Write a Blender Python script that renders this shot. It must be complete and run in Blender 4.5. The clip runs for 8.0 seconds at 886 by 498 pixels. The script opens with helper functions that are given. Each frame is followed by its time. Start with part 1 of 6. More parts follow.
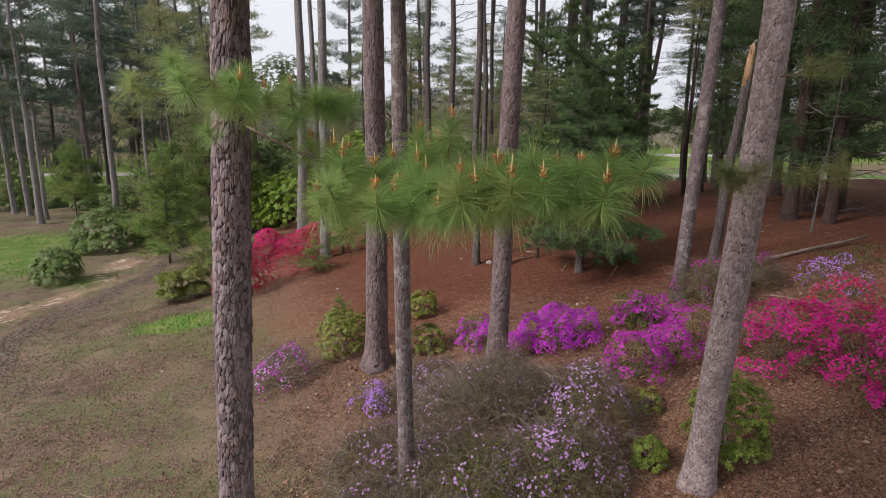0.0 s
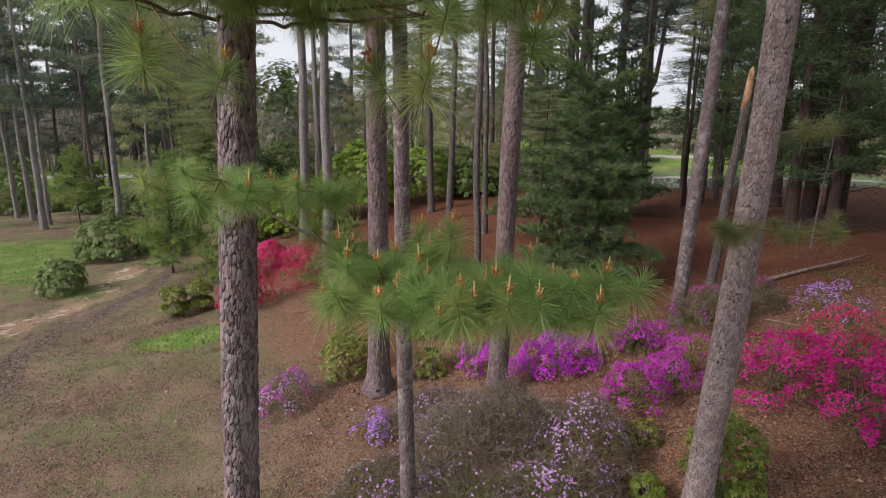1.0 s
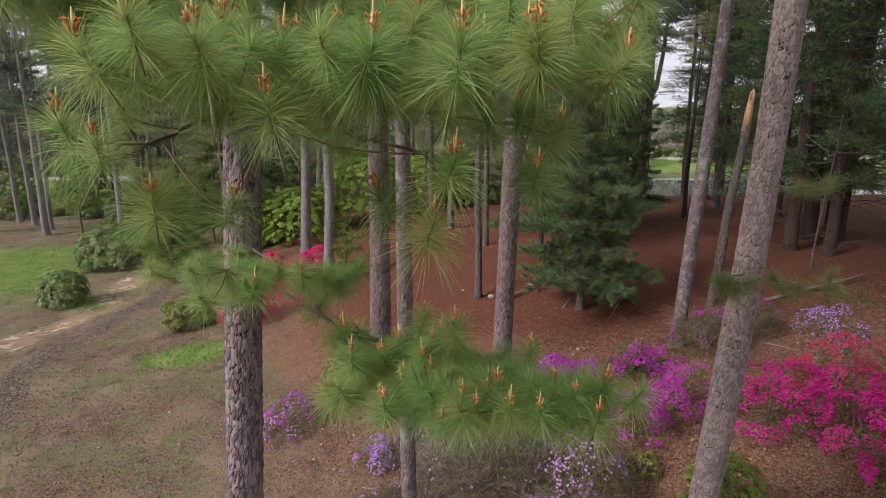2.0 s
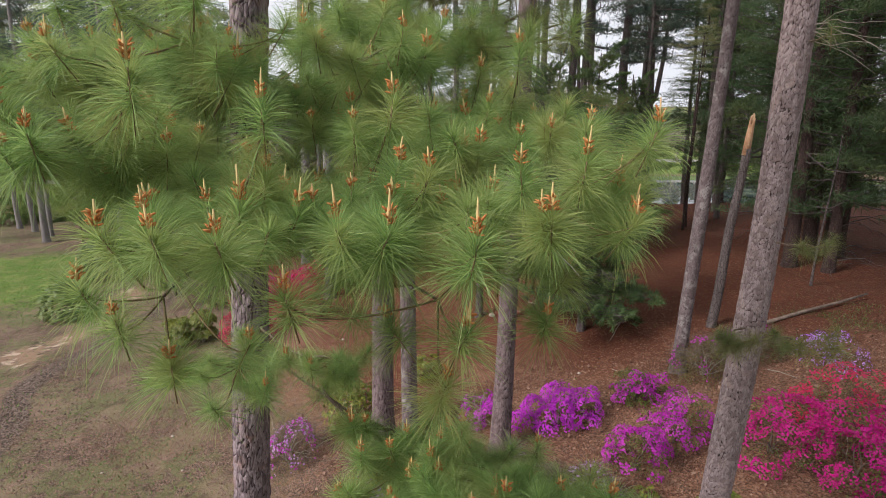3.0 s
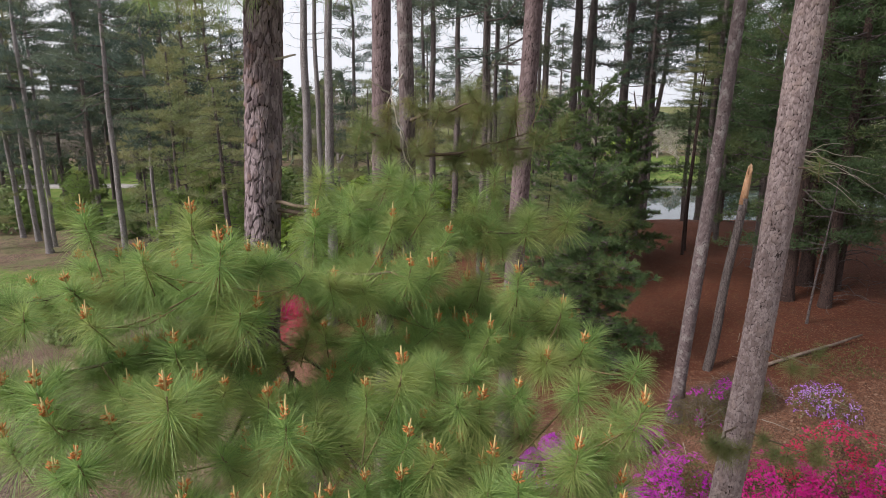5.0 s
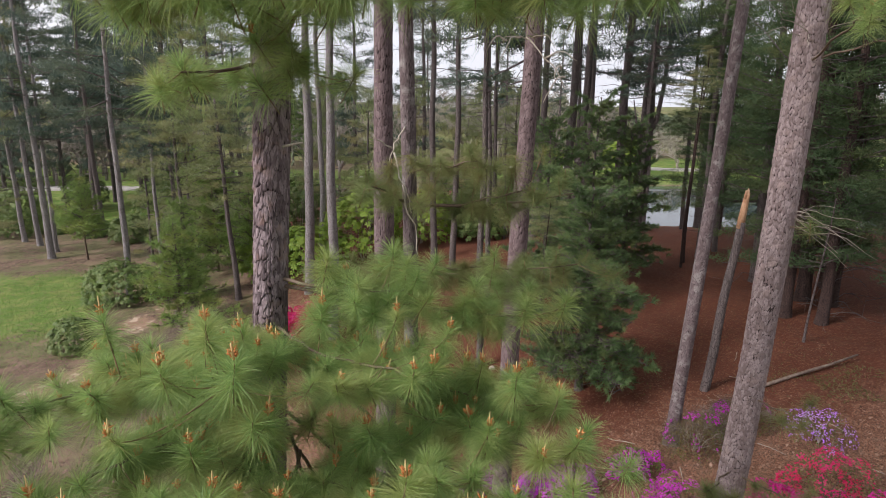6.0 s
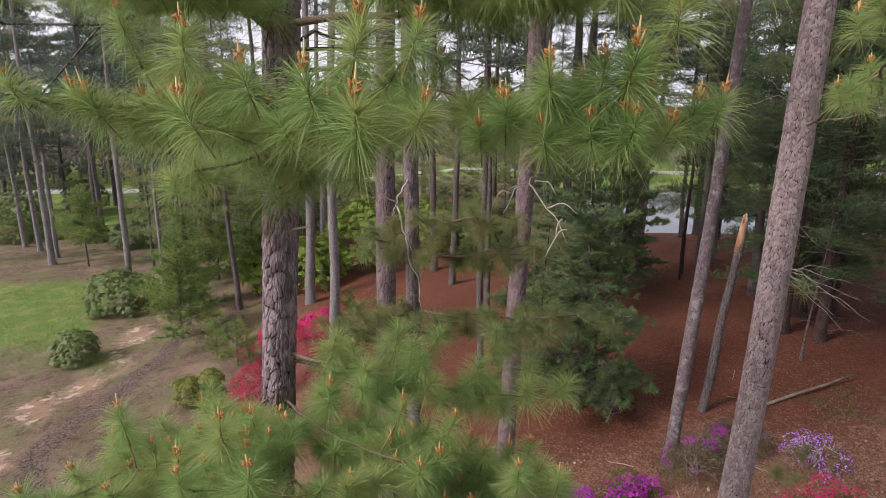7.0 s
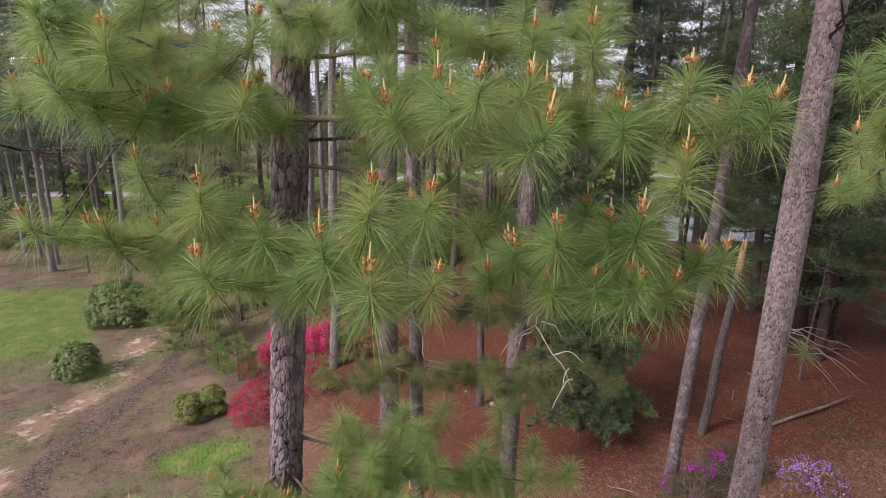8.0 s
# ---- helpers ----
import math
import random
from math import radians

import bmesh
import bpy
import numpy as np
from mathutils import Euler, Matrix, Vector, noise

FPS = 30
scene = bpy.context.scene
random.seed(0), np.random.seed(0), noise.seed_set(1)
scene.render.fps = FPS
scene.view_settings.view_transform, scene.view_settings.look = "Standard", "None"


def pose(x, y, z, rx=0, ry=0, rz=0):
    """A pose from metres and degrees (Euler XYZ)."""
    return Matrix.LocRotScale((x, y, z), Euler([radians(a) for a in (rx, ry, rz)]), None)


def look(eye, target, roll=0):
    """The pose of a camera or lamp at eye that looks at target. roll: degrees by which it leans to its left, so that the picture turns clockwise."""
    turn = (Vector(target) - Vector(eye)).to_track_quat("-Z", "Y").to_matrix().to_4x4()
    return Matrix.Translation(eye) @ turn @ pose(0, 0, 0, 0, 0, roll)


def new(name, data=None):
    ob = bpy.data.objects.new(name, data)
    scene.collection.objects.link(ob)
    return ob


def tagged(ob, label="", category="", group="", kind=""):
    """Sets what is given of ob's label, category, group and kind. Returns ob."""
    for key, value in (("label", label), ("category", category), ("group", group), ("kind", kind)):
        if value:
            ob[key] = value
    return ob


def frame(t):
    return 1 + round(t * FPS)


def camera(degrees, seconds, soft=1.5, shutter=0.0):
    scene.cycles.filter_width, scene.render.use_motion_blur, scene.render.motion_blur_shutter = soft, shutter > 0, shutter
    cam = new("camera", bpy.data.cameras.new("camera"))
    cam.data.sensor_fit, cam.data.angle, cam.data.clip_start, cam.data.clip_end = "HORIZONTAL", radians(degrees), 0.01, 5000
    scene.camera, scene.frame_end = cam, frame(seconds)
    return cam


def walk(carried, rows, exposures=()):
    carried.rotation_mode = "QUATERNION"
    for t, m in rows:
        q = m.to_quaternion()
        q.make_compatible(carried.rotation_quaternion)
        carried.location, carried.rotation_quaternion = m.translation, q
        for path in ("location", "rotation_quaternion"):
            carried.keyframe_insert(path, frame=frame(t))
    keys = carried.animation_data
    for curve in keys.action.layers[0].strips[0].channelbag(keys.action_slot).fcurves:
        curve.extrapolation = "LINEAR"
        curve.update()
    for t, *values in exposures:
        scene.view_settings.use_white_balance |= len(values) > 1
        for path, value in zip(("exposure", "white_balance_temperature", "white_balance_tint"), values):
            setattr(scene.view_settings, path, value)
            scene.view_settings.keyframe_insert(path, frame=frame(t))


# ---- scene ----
cam = camera(75.0, 8.0, soft=0.35)
PATH = [
    (0, (-0.003, 0.054, 5.671), (-0.011, 2.502, 5.172), 0.20),
    (0.5, (0.001, 0.045, 5.969), (-0.013, 2.494, 5.464), 0.20),
    (1, (-0.001, 0.045, 6.258), (-0.015, 2.491, 5.746), 0.20),
    (1.5, (0.001, 0.064, 6.530), (-0.018, 2.510, 6.012), 0.20),
    (3, (-0.065, 0.189, 7.422), (-0.080, 2.631, 6.889), 0.10),
    (3.5, (-0.076, 0.226, 7.726), (-0.092, 2.667, 7.188), 0.20),
    (4, (-0.090, 0.240, 8.034), (-0.105, 2.680, 7.491), 0.20),
    (4.5, (-0.089, 0.237, 8.339), (-0.106, 2.676, 7.790), 0.30),
    (5, (-0.088, 0.224, 8.643), (-0.106, 2.662, 8.090), 0.30),
    (6.5, (-0.119, 0.204, 9.555), (-0.136, 2.639, 8.989), 0.50),
    (7, (-0.141, 0.216, 9.866), (-0.156, 2.650, 9.296), 0.50),
    (7.5, (-0.165, 0.259, 10.185), (-0.179, 2.692, 9.611), 0.50),
    (8, (-0.193, 0.295, 10.508), (-0.205, 2.728, 9.930), 0.60),
]
walk(cam, [(t, look(eye, target, roll)) for t, eye, target, roll in PATH], exposures=[(0.0, -0.31, 6400, 17), (1.5, -0.29, 6400, 17), (3.0, -0.17, 6400, 17), (5.0, -0.15, 6400, 17), (6.5, -0.12, 6350, 22), (8.0, -0.18, 6350, 29)])

# ---- world and light: bright, thinly overcast spring day ----
SUN_ELEVATION, SUN_TURN = 37.0, -64.0
world = bpy.data.worlds.new("world")
scene.world = world
world.use_nodes = True
wn, wl = world.node_tree.nodes, world.node_tree.links
wn.clear()
sky = wn.new("ShaderNodeTexSky")
sky.sky_type, sky.sun_disc = "NISHITA", False
sky.sun_elevation, sky.sun_rotation = radians(SUN_ELEVATION), radians(SUN_TURN)
sky.air_density, sky.dust_density, sky.ozone_density = 1.0, 6.0, 1.0
cloud = wn.new("ShaderNodeHueSaturation")
cloud.inputs["Saturation"].default_value = 0.45
veil = wn.new("ShaderNodeMix")
veil.data_type = "RGBA"
veil.inputs[0].default_value = 0.72
veil.inputs[7].default_value = (14.5, 15.3, 15.7, 1)
back = wn.new("ShaderNodeBackground")
back.inputs["Strength"].default_value = 0.088
wout = wn.new("ShaderNodeOutputWorld")
wl.new(sky.outputs[0], cloud.inputs["Color"])
wl.new(cloud.outputs[0], veil.inputs[6])
wl.new(veil.outputs[2], back.inputs["Color"])
wl.new(back.outputs[0], wout.inputs[0])

sun = new("sun", bpy.data.lights.new("sun", "SUN"))
sun.data.energy, sun.data.angle, sun.data.color = 5.0, radians(18), (1.0, 0.945, 0.865)
sun.matrix_world = look((0, 0, 30), (0.86 * 20, 0.42 * 20, 30 - 14.4))
scene.view_settings.exposure = 0.0


# ---- materials ----
def nodes_of(name):
    m = bpy.data.materials.new(name)
    m.use_nodes = True
    nt = m.node_tree
    return m, nt.nodes, nt.links, nt.nodes["Principled BSDF"]


def rgb_mix(n, l, fac, a, b, blend="MIX"):
    x = n.new("ShaderNodeMix")
    x.data_type, x.blend_type = "RGBA", blend
    for k, v in ((0, fac), (6, a), (7, b)):
        if isinstance(v, bpy.types.NodeSocket):
            l.new(v, x.inputs[k])
        else:
            x.inputs[k].default_value = (*v, 1) if k else v
    return x.outputs[2]


def noise_of(n, l, scale, detail=4, vector=None, rough=0.55):
    x = n.new("ShaderNodeTexNoise")
    x.inputs["Scale"].default_value, x.inputs["Detail"].default_value, x.inputs["Roughness"].default_value = scale, detail, rough
    if vector is not None:
        l.new(vector, x.inputs["Vector"])
    return x.outputs["Fac"]


def ramp(n, l, v, lo, hi):
    x = n.new("ShaderNodeMapRange")
    l.new(v, x.inputs["Value"])
    x.inputs["From Min"].default_value, x.inputs["From Max"].default_value = lo, hi
    x.interpolation_type = "SMOOTHSTEP"
    return x.outputs["Result"]


def maths(n, l, op, a, b):
    x = n.new("ShaderNodeMath")
    x.operation = op
    for k, v in ((0, a), (1, b)):
        if isinstance(v, bpy.types.NodeSocket):
            l.new(v, x.inputs[k])
        else:
            x.inputs[k].default_value = v
    return x.outputs[0]


def bump(n, l, bsdf, height, strength, distance):
    x = n.new("ShaderNodeBump")
    x.inputs["Strength"].default_value, x.inputs["Distance"].default_value = strength, distance
    l.new(height, x.inputs["Height"])
    l.new(x.outputs[0], bsdf.inputs["Normal"])


def place_of(n):
    return n.new("ShaderNodeNewGeometry").outputs["Position"]


def plain(name, c1, c2, c3, fine=30.0, coarse=2.5, rough=0.8, relief=0.3, depth=0.01):
    """A surface of two fine tones, with a third in larger patches."""
    m, n, l, p = nodes_of(name)
    where = place_of(n)
    f = noise_of(n, l, fine, 5, where)
    c = rgb_mix(n, l, ramp(n, l, f, 0.35, 0.65), c1, c2)
    c = rgb_mix(n, l, ramp(n, l, noise_of(n, l, coarse, 3, where), 0.45, 0.7), c, c3)
    l.new(c, p.inputs["Base Color"])
    p.inputs["Roughness"].default_value = rough
    bump(n, l, p, f, relief, depth)
    return m


def leafy(name, c1, c2, c3, rough=0.5, through_light=0.3, coarse=1.6, spec=0.4):
    """Leaves, needles or petals: each island its own tone between c1 and c2, larger patches of c3, some light through the blade."""
    m, n, l, p = nodes_of(name)
    g = n.new("ShaderNodeNewGeometry")
    c = rgb_mix(n, l, g.outputs["Random Per Island"], c1, c2)
    c = rgb_mix(n, l, maths(n, l, "MULTIPLY", ramp(n, l, noise_of(n, l, coarse, 2, g.outputs["Position"]), 0.42, 0.72), 0.8), c, c3)
    l.new(c, p.inputs["Base Color"])
    p.inputs["Roughness"].default_value = rough
    p.inputs["Specular IOR Level"].default_value = spec
    t = n.new("ShaderNodeBsdfTranslucent")
    l.new(c, t.inputs["Color"])
    x = n.new("ShaderNodeMixShader")
    x.inputs[0].default_value = through_light
    l.new(p.outputs[0], x.inputs[1])
    l.new(t.outputs[0], x.inputs[2])
    l.new(x.outputs[0], n["Material Output"].inputs["Surface"])
    return m


def bark(name, plate1, plate2, crack, patch, patch_amount=0.25, attrs=True):
    """Pine bark. attrs: the mesh carries its plates as relief; otherwise the plates are a bump."""
    m, n, l, p = nodes_of(name)
    where = place_of(n)
    if attrs:
        a = n.new("ShaderNodeAttribute")
        a.attribute_name = "relief"
        b = n.new("ShaderNodeAttribute")
        b.attribute_name = "plate"
        crackness, tone = a.outputs["Fac"], b.outputs["Fac"]
    else:
        s = n.new("ShaderNodeVectorMath")
        s.operation = "MULTIPLY"
        s.inputs[1].default_value = (1, 1, 0.3)
        l.new(where, s.inputs[0])
        v = n.new("ShaderNodeTexVoronoi")
        v.feature = "DISTANCE_TO_EDGE"
        v.inputs["Scale"].default_value = 24
        shift = n.new("ShaderNodeVectorMath")
        shift.operation = "ADD"
        swirl = n.new("ShaderNodeTexNoise")
        swirl.inputs["Scale"].default_value = 20
        weak = n.new("ShaderNodeVectorMath")
        weak.operation = "SCALE"
        weak.inputs["Scale"].default_value = 0.05
        l.new(s.outputs[0], swirl.inputs["Vector"])
        l.new(swirl.outputs["Color"], weak.inputs[0])
        l.new(s.outputs[0], shift.inputs[0])
        l.new(weak.outputs[0], shift.inputs[1])
        l.new(shift.outputs[0], v.inputs["Vector"])
        crackness = ramp(n, l, v.outputs["Distance"], 0.0, 0.16)
        tone = noise_of(n, l, 9, 3, s.outputs[0])
    tall = n.new("ShaderNodeVectorMath")
    tall.operation = "MULTIPLY"
    tall.inputs[1].default_value = (1, 1, 0.45)
    l.new(where, tall.inputs[0])
    fine = noise_of(n, l, 80, 6, tall.outputs[0], 0.7)
    c = rgb_mix(n, l, ramp(n, l, tone, 0.25, 0.75), plate1, plate2)
    c = rgb_mix(n, l, ramp(n, l, fine, 0.35, 0.75), c, tuple(0.5 * k for k in plate1))
    c = rgb_mix(n, l, maths(n, l, "MULTIPLY", ramp(n, l, noise_of(n, l, 6, 4, where), 0.52, 0.68), patch_amount), c, patch)
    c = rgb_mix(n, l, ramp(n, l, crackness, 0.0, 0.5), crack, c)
    l.new(c, p.inputs["Base Color"])
    p.inputs["Roughness"].default_value = 0.88
    p.inputs["Specular IOR Level"].default_value = 0.25
    h = maths(n, l, "ADD", maths(n, l, "MULTIPLY", fine, 0.35), maths(n, l, "MULTIPLY", crackness, 0.0 if attrs else 1.0))
    bump(n, l, p, h, 0.9, 0.012 if attrs else 0.03)
    return m


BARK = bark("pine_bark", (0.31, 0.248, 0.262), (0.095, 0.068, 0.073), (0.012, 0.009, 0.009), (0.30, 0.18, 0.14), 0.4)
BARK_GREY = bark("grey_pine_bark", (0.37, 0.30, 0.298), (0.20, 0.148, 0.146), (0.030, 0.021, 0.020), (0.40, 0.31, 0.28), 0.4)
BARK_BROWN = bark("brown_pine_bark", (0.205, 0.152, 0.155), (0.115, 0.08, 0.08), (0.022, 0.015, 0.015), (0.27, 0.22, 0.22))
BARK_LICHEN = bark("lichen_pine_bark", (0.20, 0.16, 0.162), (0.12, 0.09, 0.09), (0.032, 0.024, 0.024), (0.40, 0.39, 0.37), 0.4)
BARK_FAR = bark("far_pine_bark", (0.21, 0.175, 0.17), (0.145, 0.118, 0.112), (0.065, 0.052, 0.05), (0.25, 0.23, 0.22), 0.35, attrs=False)
BARK_PALE = bark("pale_pine_bark", (0.40, 0.37, 0.37), (0.28, 0.255, 0.255), (0.13, 0.11, 0.108), (0.42, 0.41, 0.40), 0.4, attrs=False)
BARK_RED = bark("reddish_pine_bark", (0.115, 0.075, 0.066), (0.075, 0.048, 0.042), (0.034, 0.023, 0.021), (0.14, 0.11, 0.10), 0.2, attrs=False)
TWIG = plain("brown_twig", (0.13, 0.09, 0.062), (0.075, 0.052, 0.038), (0.17, 0.125, 0.09), 90, 9, 0.85, 0.6, 0.003)
SHOOT = plain("brown_shoot", (0.20, 0.15, 0.07), (0.13, 0.10, 0.05), (0.24, 0.16, 0.08), 90, 9, 0.85, 0.6, 0.003)
DEAD = plain("bleached_dead_wood", (0.46, 0.41, 0.34), (0.30, 0.26, 0.21), (0.38, 0.36, 0.32), 60, 7, 0.85, 0.5, 0.003)
LOGWOOD = plain("weathered_log", (0.20, 0.145, 0.115), (0.12, 0.088, 0.07), (0.25, 0.195, 0.155), 30, 4, 0.9, 0.6, 0.01)
STEM_GREY = plain("grey_shrub_stem", (0.36, 0.31, 0.265), (0.19, 0.16, 0.135), (0.28, 0.25, 0.19), 60, 5, 0.85, 0.5, 0.002)
SPLIT = plain("fresh_split_wood", (0.42, 0.24, 0.13), (0.29, 0.155, 0.08), (0.48, 0.32, 0.20), 40, 6, 0.8, 0.5, 0.006)
NEEDLE = leafy("green_pine_needle", (0.40, 0.55, 0.185), (0.15, 0.275, 0.096), (0.44, 0.475, 0.175), 0.45, 0.55, 3.0, 0.35)
NEEDLE_OLD = leafy("yellowing_pine_needle", (0.29, 0.41, 0.13), (0.175, 0.275, 0.088), (0.40, 0.365, 0.14), 0.5, 0.44, 1.8, 0.3)
# For boughs in shade: the needle colour itself is darkened and turned olive.
NEEDLE_SHADED = leafy("shaded_olive_needle", (0.225, 0.275, 0.10), (0.125, 0.17, 0.065), (0.265, 0.245, 0.10), 0.6, 0.4, 1.8, 0.25)
NEEDLE_DEEP = leafy("deep_green_pine_needle", (0.105, 0.165, 0.075), (0.06, 0.105, 0.05), (0.15, 0.175, 0.068), 0.6, 0.34, 0.5, 0.2)
NEEDLE_FAR = leafy("dark_pine_needle", (0.115, 0.158, 0.122), (0.056, 0.09, 0.078), (0.175, 0.195, 0.115), 0.6, 0.35, 0.5, 0.2)
NEEDLE_LIGHT = leafy("light_pine_needle", (0.28, 0.315, 0.14), (0.15, 0.195, 0.095), (0.33, 0.285, 0.135), 0.55, 0.36, 0.4, 0.3)
NEEDLE_YOUNG = leafy("young_pine_needle", (0.27, 0.38, 0.11), (0.15, 0.25, 0.07), (0.33, 0.36, 0.11), 0.5, 0.4, 0.8, 0.25)
NEEDLE_DARK = leafy("white_pine_needle", (0.145, 0.225, 0.09), (0.078, 0.142, 0.06), (0.19, 0.245, 0.085), 0.55, 0.32, 1.5, 0.25)
POLLEN = leafy("orange_pollen_cone", (0.58, 0.225, 0.075), (0.40, 0.145, 0.045), (0.60, 0.30, 0.11), 0.7, 0.1, 30, 0.2)
CANDLE = plain("pale_candle_shoot", (0.56, 0.43, 0.18), (0.46, 0.36, 0.15), (0.60, 0.36, 0.16), 120, 14, 0.7, 0.4, 0.002)
LEAF = leafy("azalea_leaf", (0.14, 0.18, 0.03), (0.05, 0.085, 0.018), (0.16, 0.14, 0.04), 0.45, 0.3)
LEAF_OLIVE = leafy("small_olive_leaf", (0.185, 0.205, 0.045), (0.062, 0.082, 0.022), (0.17, 0.125, 0.055), 0.6, 0.25, 1.2, 0.25)
LEAF_YELLOW = leafy("yellow_green_leaf", (0.265, 0.275, 0.038), (0.055, 0.09, 0.016), (0.16, 0.185, 0.032), 0.42, 0.3)
LEAF_SHADE = leafy("shaded_green_leaf", (0.22, 0.27, 0.04), (0.075, 0.125, 0.022), (0.15, 0.20, 0.034), 0.45, 0.35, 1.0, 0.25)
LEAF_BRIGHT = leafy("fresh_green_leaf", (0.26, 0.36, 0.05), (0.14, 0.25, 0.035), (0.20, 0.27, 0.045), 0.45, 0.4, 1.0, 0.25)
LEAF_DARK = leafy("rhododendron_leaf", (0.13, 0.19, 0.05), (0.055, 0.10, 0.028), (0.16, 0.20, 0.06), 0.45, 0.2, 3.0, 0.25)
LEAF_MID = leafy("mid_green_leaf", (0.17, 0.23, 0.075), (0.09, 0.145, 0.05), (0.21, 0.24, 0.09), 0.5, 0.3, 1.0, 0.25)
LEAF_BROWN = leafy("fallen_leaf", (0.33, 0.195, 0.135), (0.060, 0.033, 0.024), (0.25, 0.142, 0.095), 0.75, 0.12, 1.2, 0.25)
LEAF_TAN = leafy("tan_fallen_leaf", (0.36, 0.235, 0.17), (0.15, 0.083, 0.056), (0.30, 0.18, 0.125), 0.7, 0.12, 1.2, 0.25)
STRAW = leafy("pine_straw", (0.215, 0.085, 0.042), (0.11, 0.045, 0.025), (0.27, 0.135, 0.075), 0.75, 0.1, 1.5, 0.2)
# Brown twigs; the darkest tones paint in the shaded gaps within the tangle.
BRUSH = leafy("shade_toned_brown_twig", (0.24, 0.185, 0.15), (0.05, 0.036, 0.028), (0.12, 0.086, 0.062), 0.85, 0.0, 2.0, 0.2)
PALE_TWIG = leafy("pale_grey_twig", (0.38, 0.325, 0.275), (0.13, 0.108, 0.090), (0.25, 0.212, 0.165), 0.85, 0.0, 2.0, 0.2)
WEED = leafy("thin_weed", (0.14, 0.16, 0.05), (0.075, 0.10, 0.03), (0.18, 0.165, 0.07), 0.6, 0.3, 1.0)
GRASS = leafy("grass_blade", (0.12, 0.27, 0.035), (0.035, 0.105, 0.014), (0.17, 0.23, 0.05), 0.55, 0.3, 1.0)
MAGENTA = leafy("magenta_petal", (0.52, 0.020, 0.44), (0.34, 0.010, 0.30), (0.60, 0.07, 0.52), 0.55, 0.3, 3)
PURPLE = leafy("purple_petal", (0.60, 0.035, 0.62), (0.44, 0.02, 0.48), (0.68, 0.08, 0.66), 0.55, 0.3, 3)
PINK = leafy("hot_pink_petal", (0.68, 0.012, 0.27), (0.46, 0.006, 0.18), (0.62, 0.014, 0.32), 0.55, 0.3, 2)
CORAL = leafy("coral_petal", (0.68, 0.024, 0.115), (0.46, 0.014, 0.075), (0.63, 0.022, 0.18), 0.55, 0.3, 2)
RED = leafy("red_petal", (0.42, 0.013, 0.05), (0.20, 0.008, 0.028), (0.50, 0.017, 0.085), 0.55, 0.25, 2)
VIOLET = leafy("violet_petal", (0.50, 0.22, 0.78), (0.36, 0.12, 0.64), (0.62, 0.40, 0.84), 0.55, 0.3, 3)
LILAC = leafy("lilac_petal", (0.54, 0.30, 0.62), (0.40, 0.17, 0.50), (0.62, 0.42, 0.68), 0.55, 0.3, 4)
STONE = plain("pale_stone", (0.42, 0.36, 0.30), (0.28, 0.23, 0.19), (0.36, 0.30, 0.24), 50, 6, 0.85, 0.4, 0.004)
PAVING = plain("pale_road_surface", (0.40, 0.385, 0.365), (0.32, 0.305, 0.29), (0.44, 0.42, 0.39), 3, 0.3, 0.85, 0.1, 0.01)
# Distance haze is painted into these two colours; there is no haze in the air.
HAZE_TWIG = leafy("hazy_bare_twig", (0.34, 0.30, 0.265), (0.25, 0.22, 0.20), (0.36, 0.35, 0.26), 0.9, 0.1, 0.08, 0.1)
HAZE_GREEN = leafy("hazy_evergreen", (0.14, 0.175, 0.105), (0.10, 0.135, 0.085), (0.18, 0.205, 0.11), 0.8, 0.2, 0.08, 0.2)


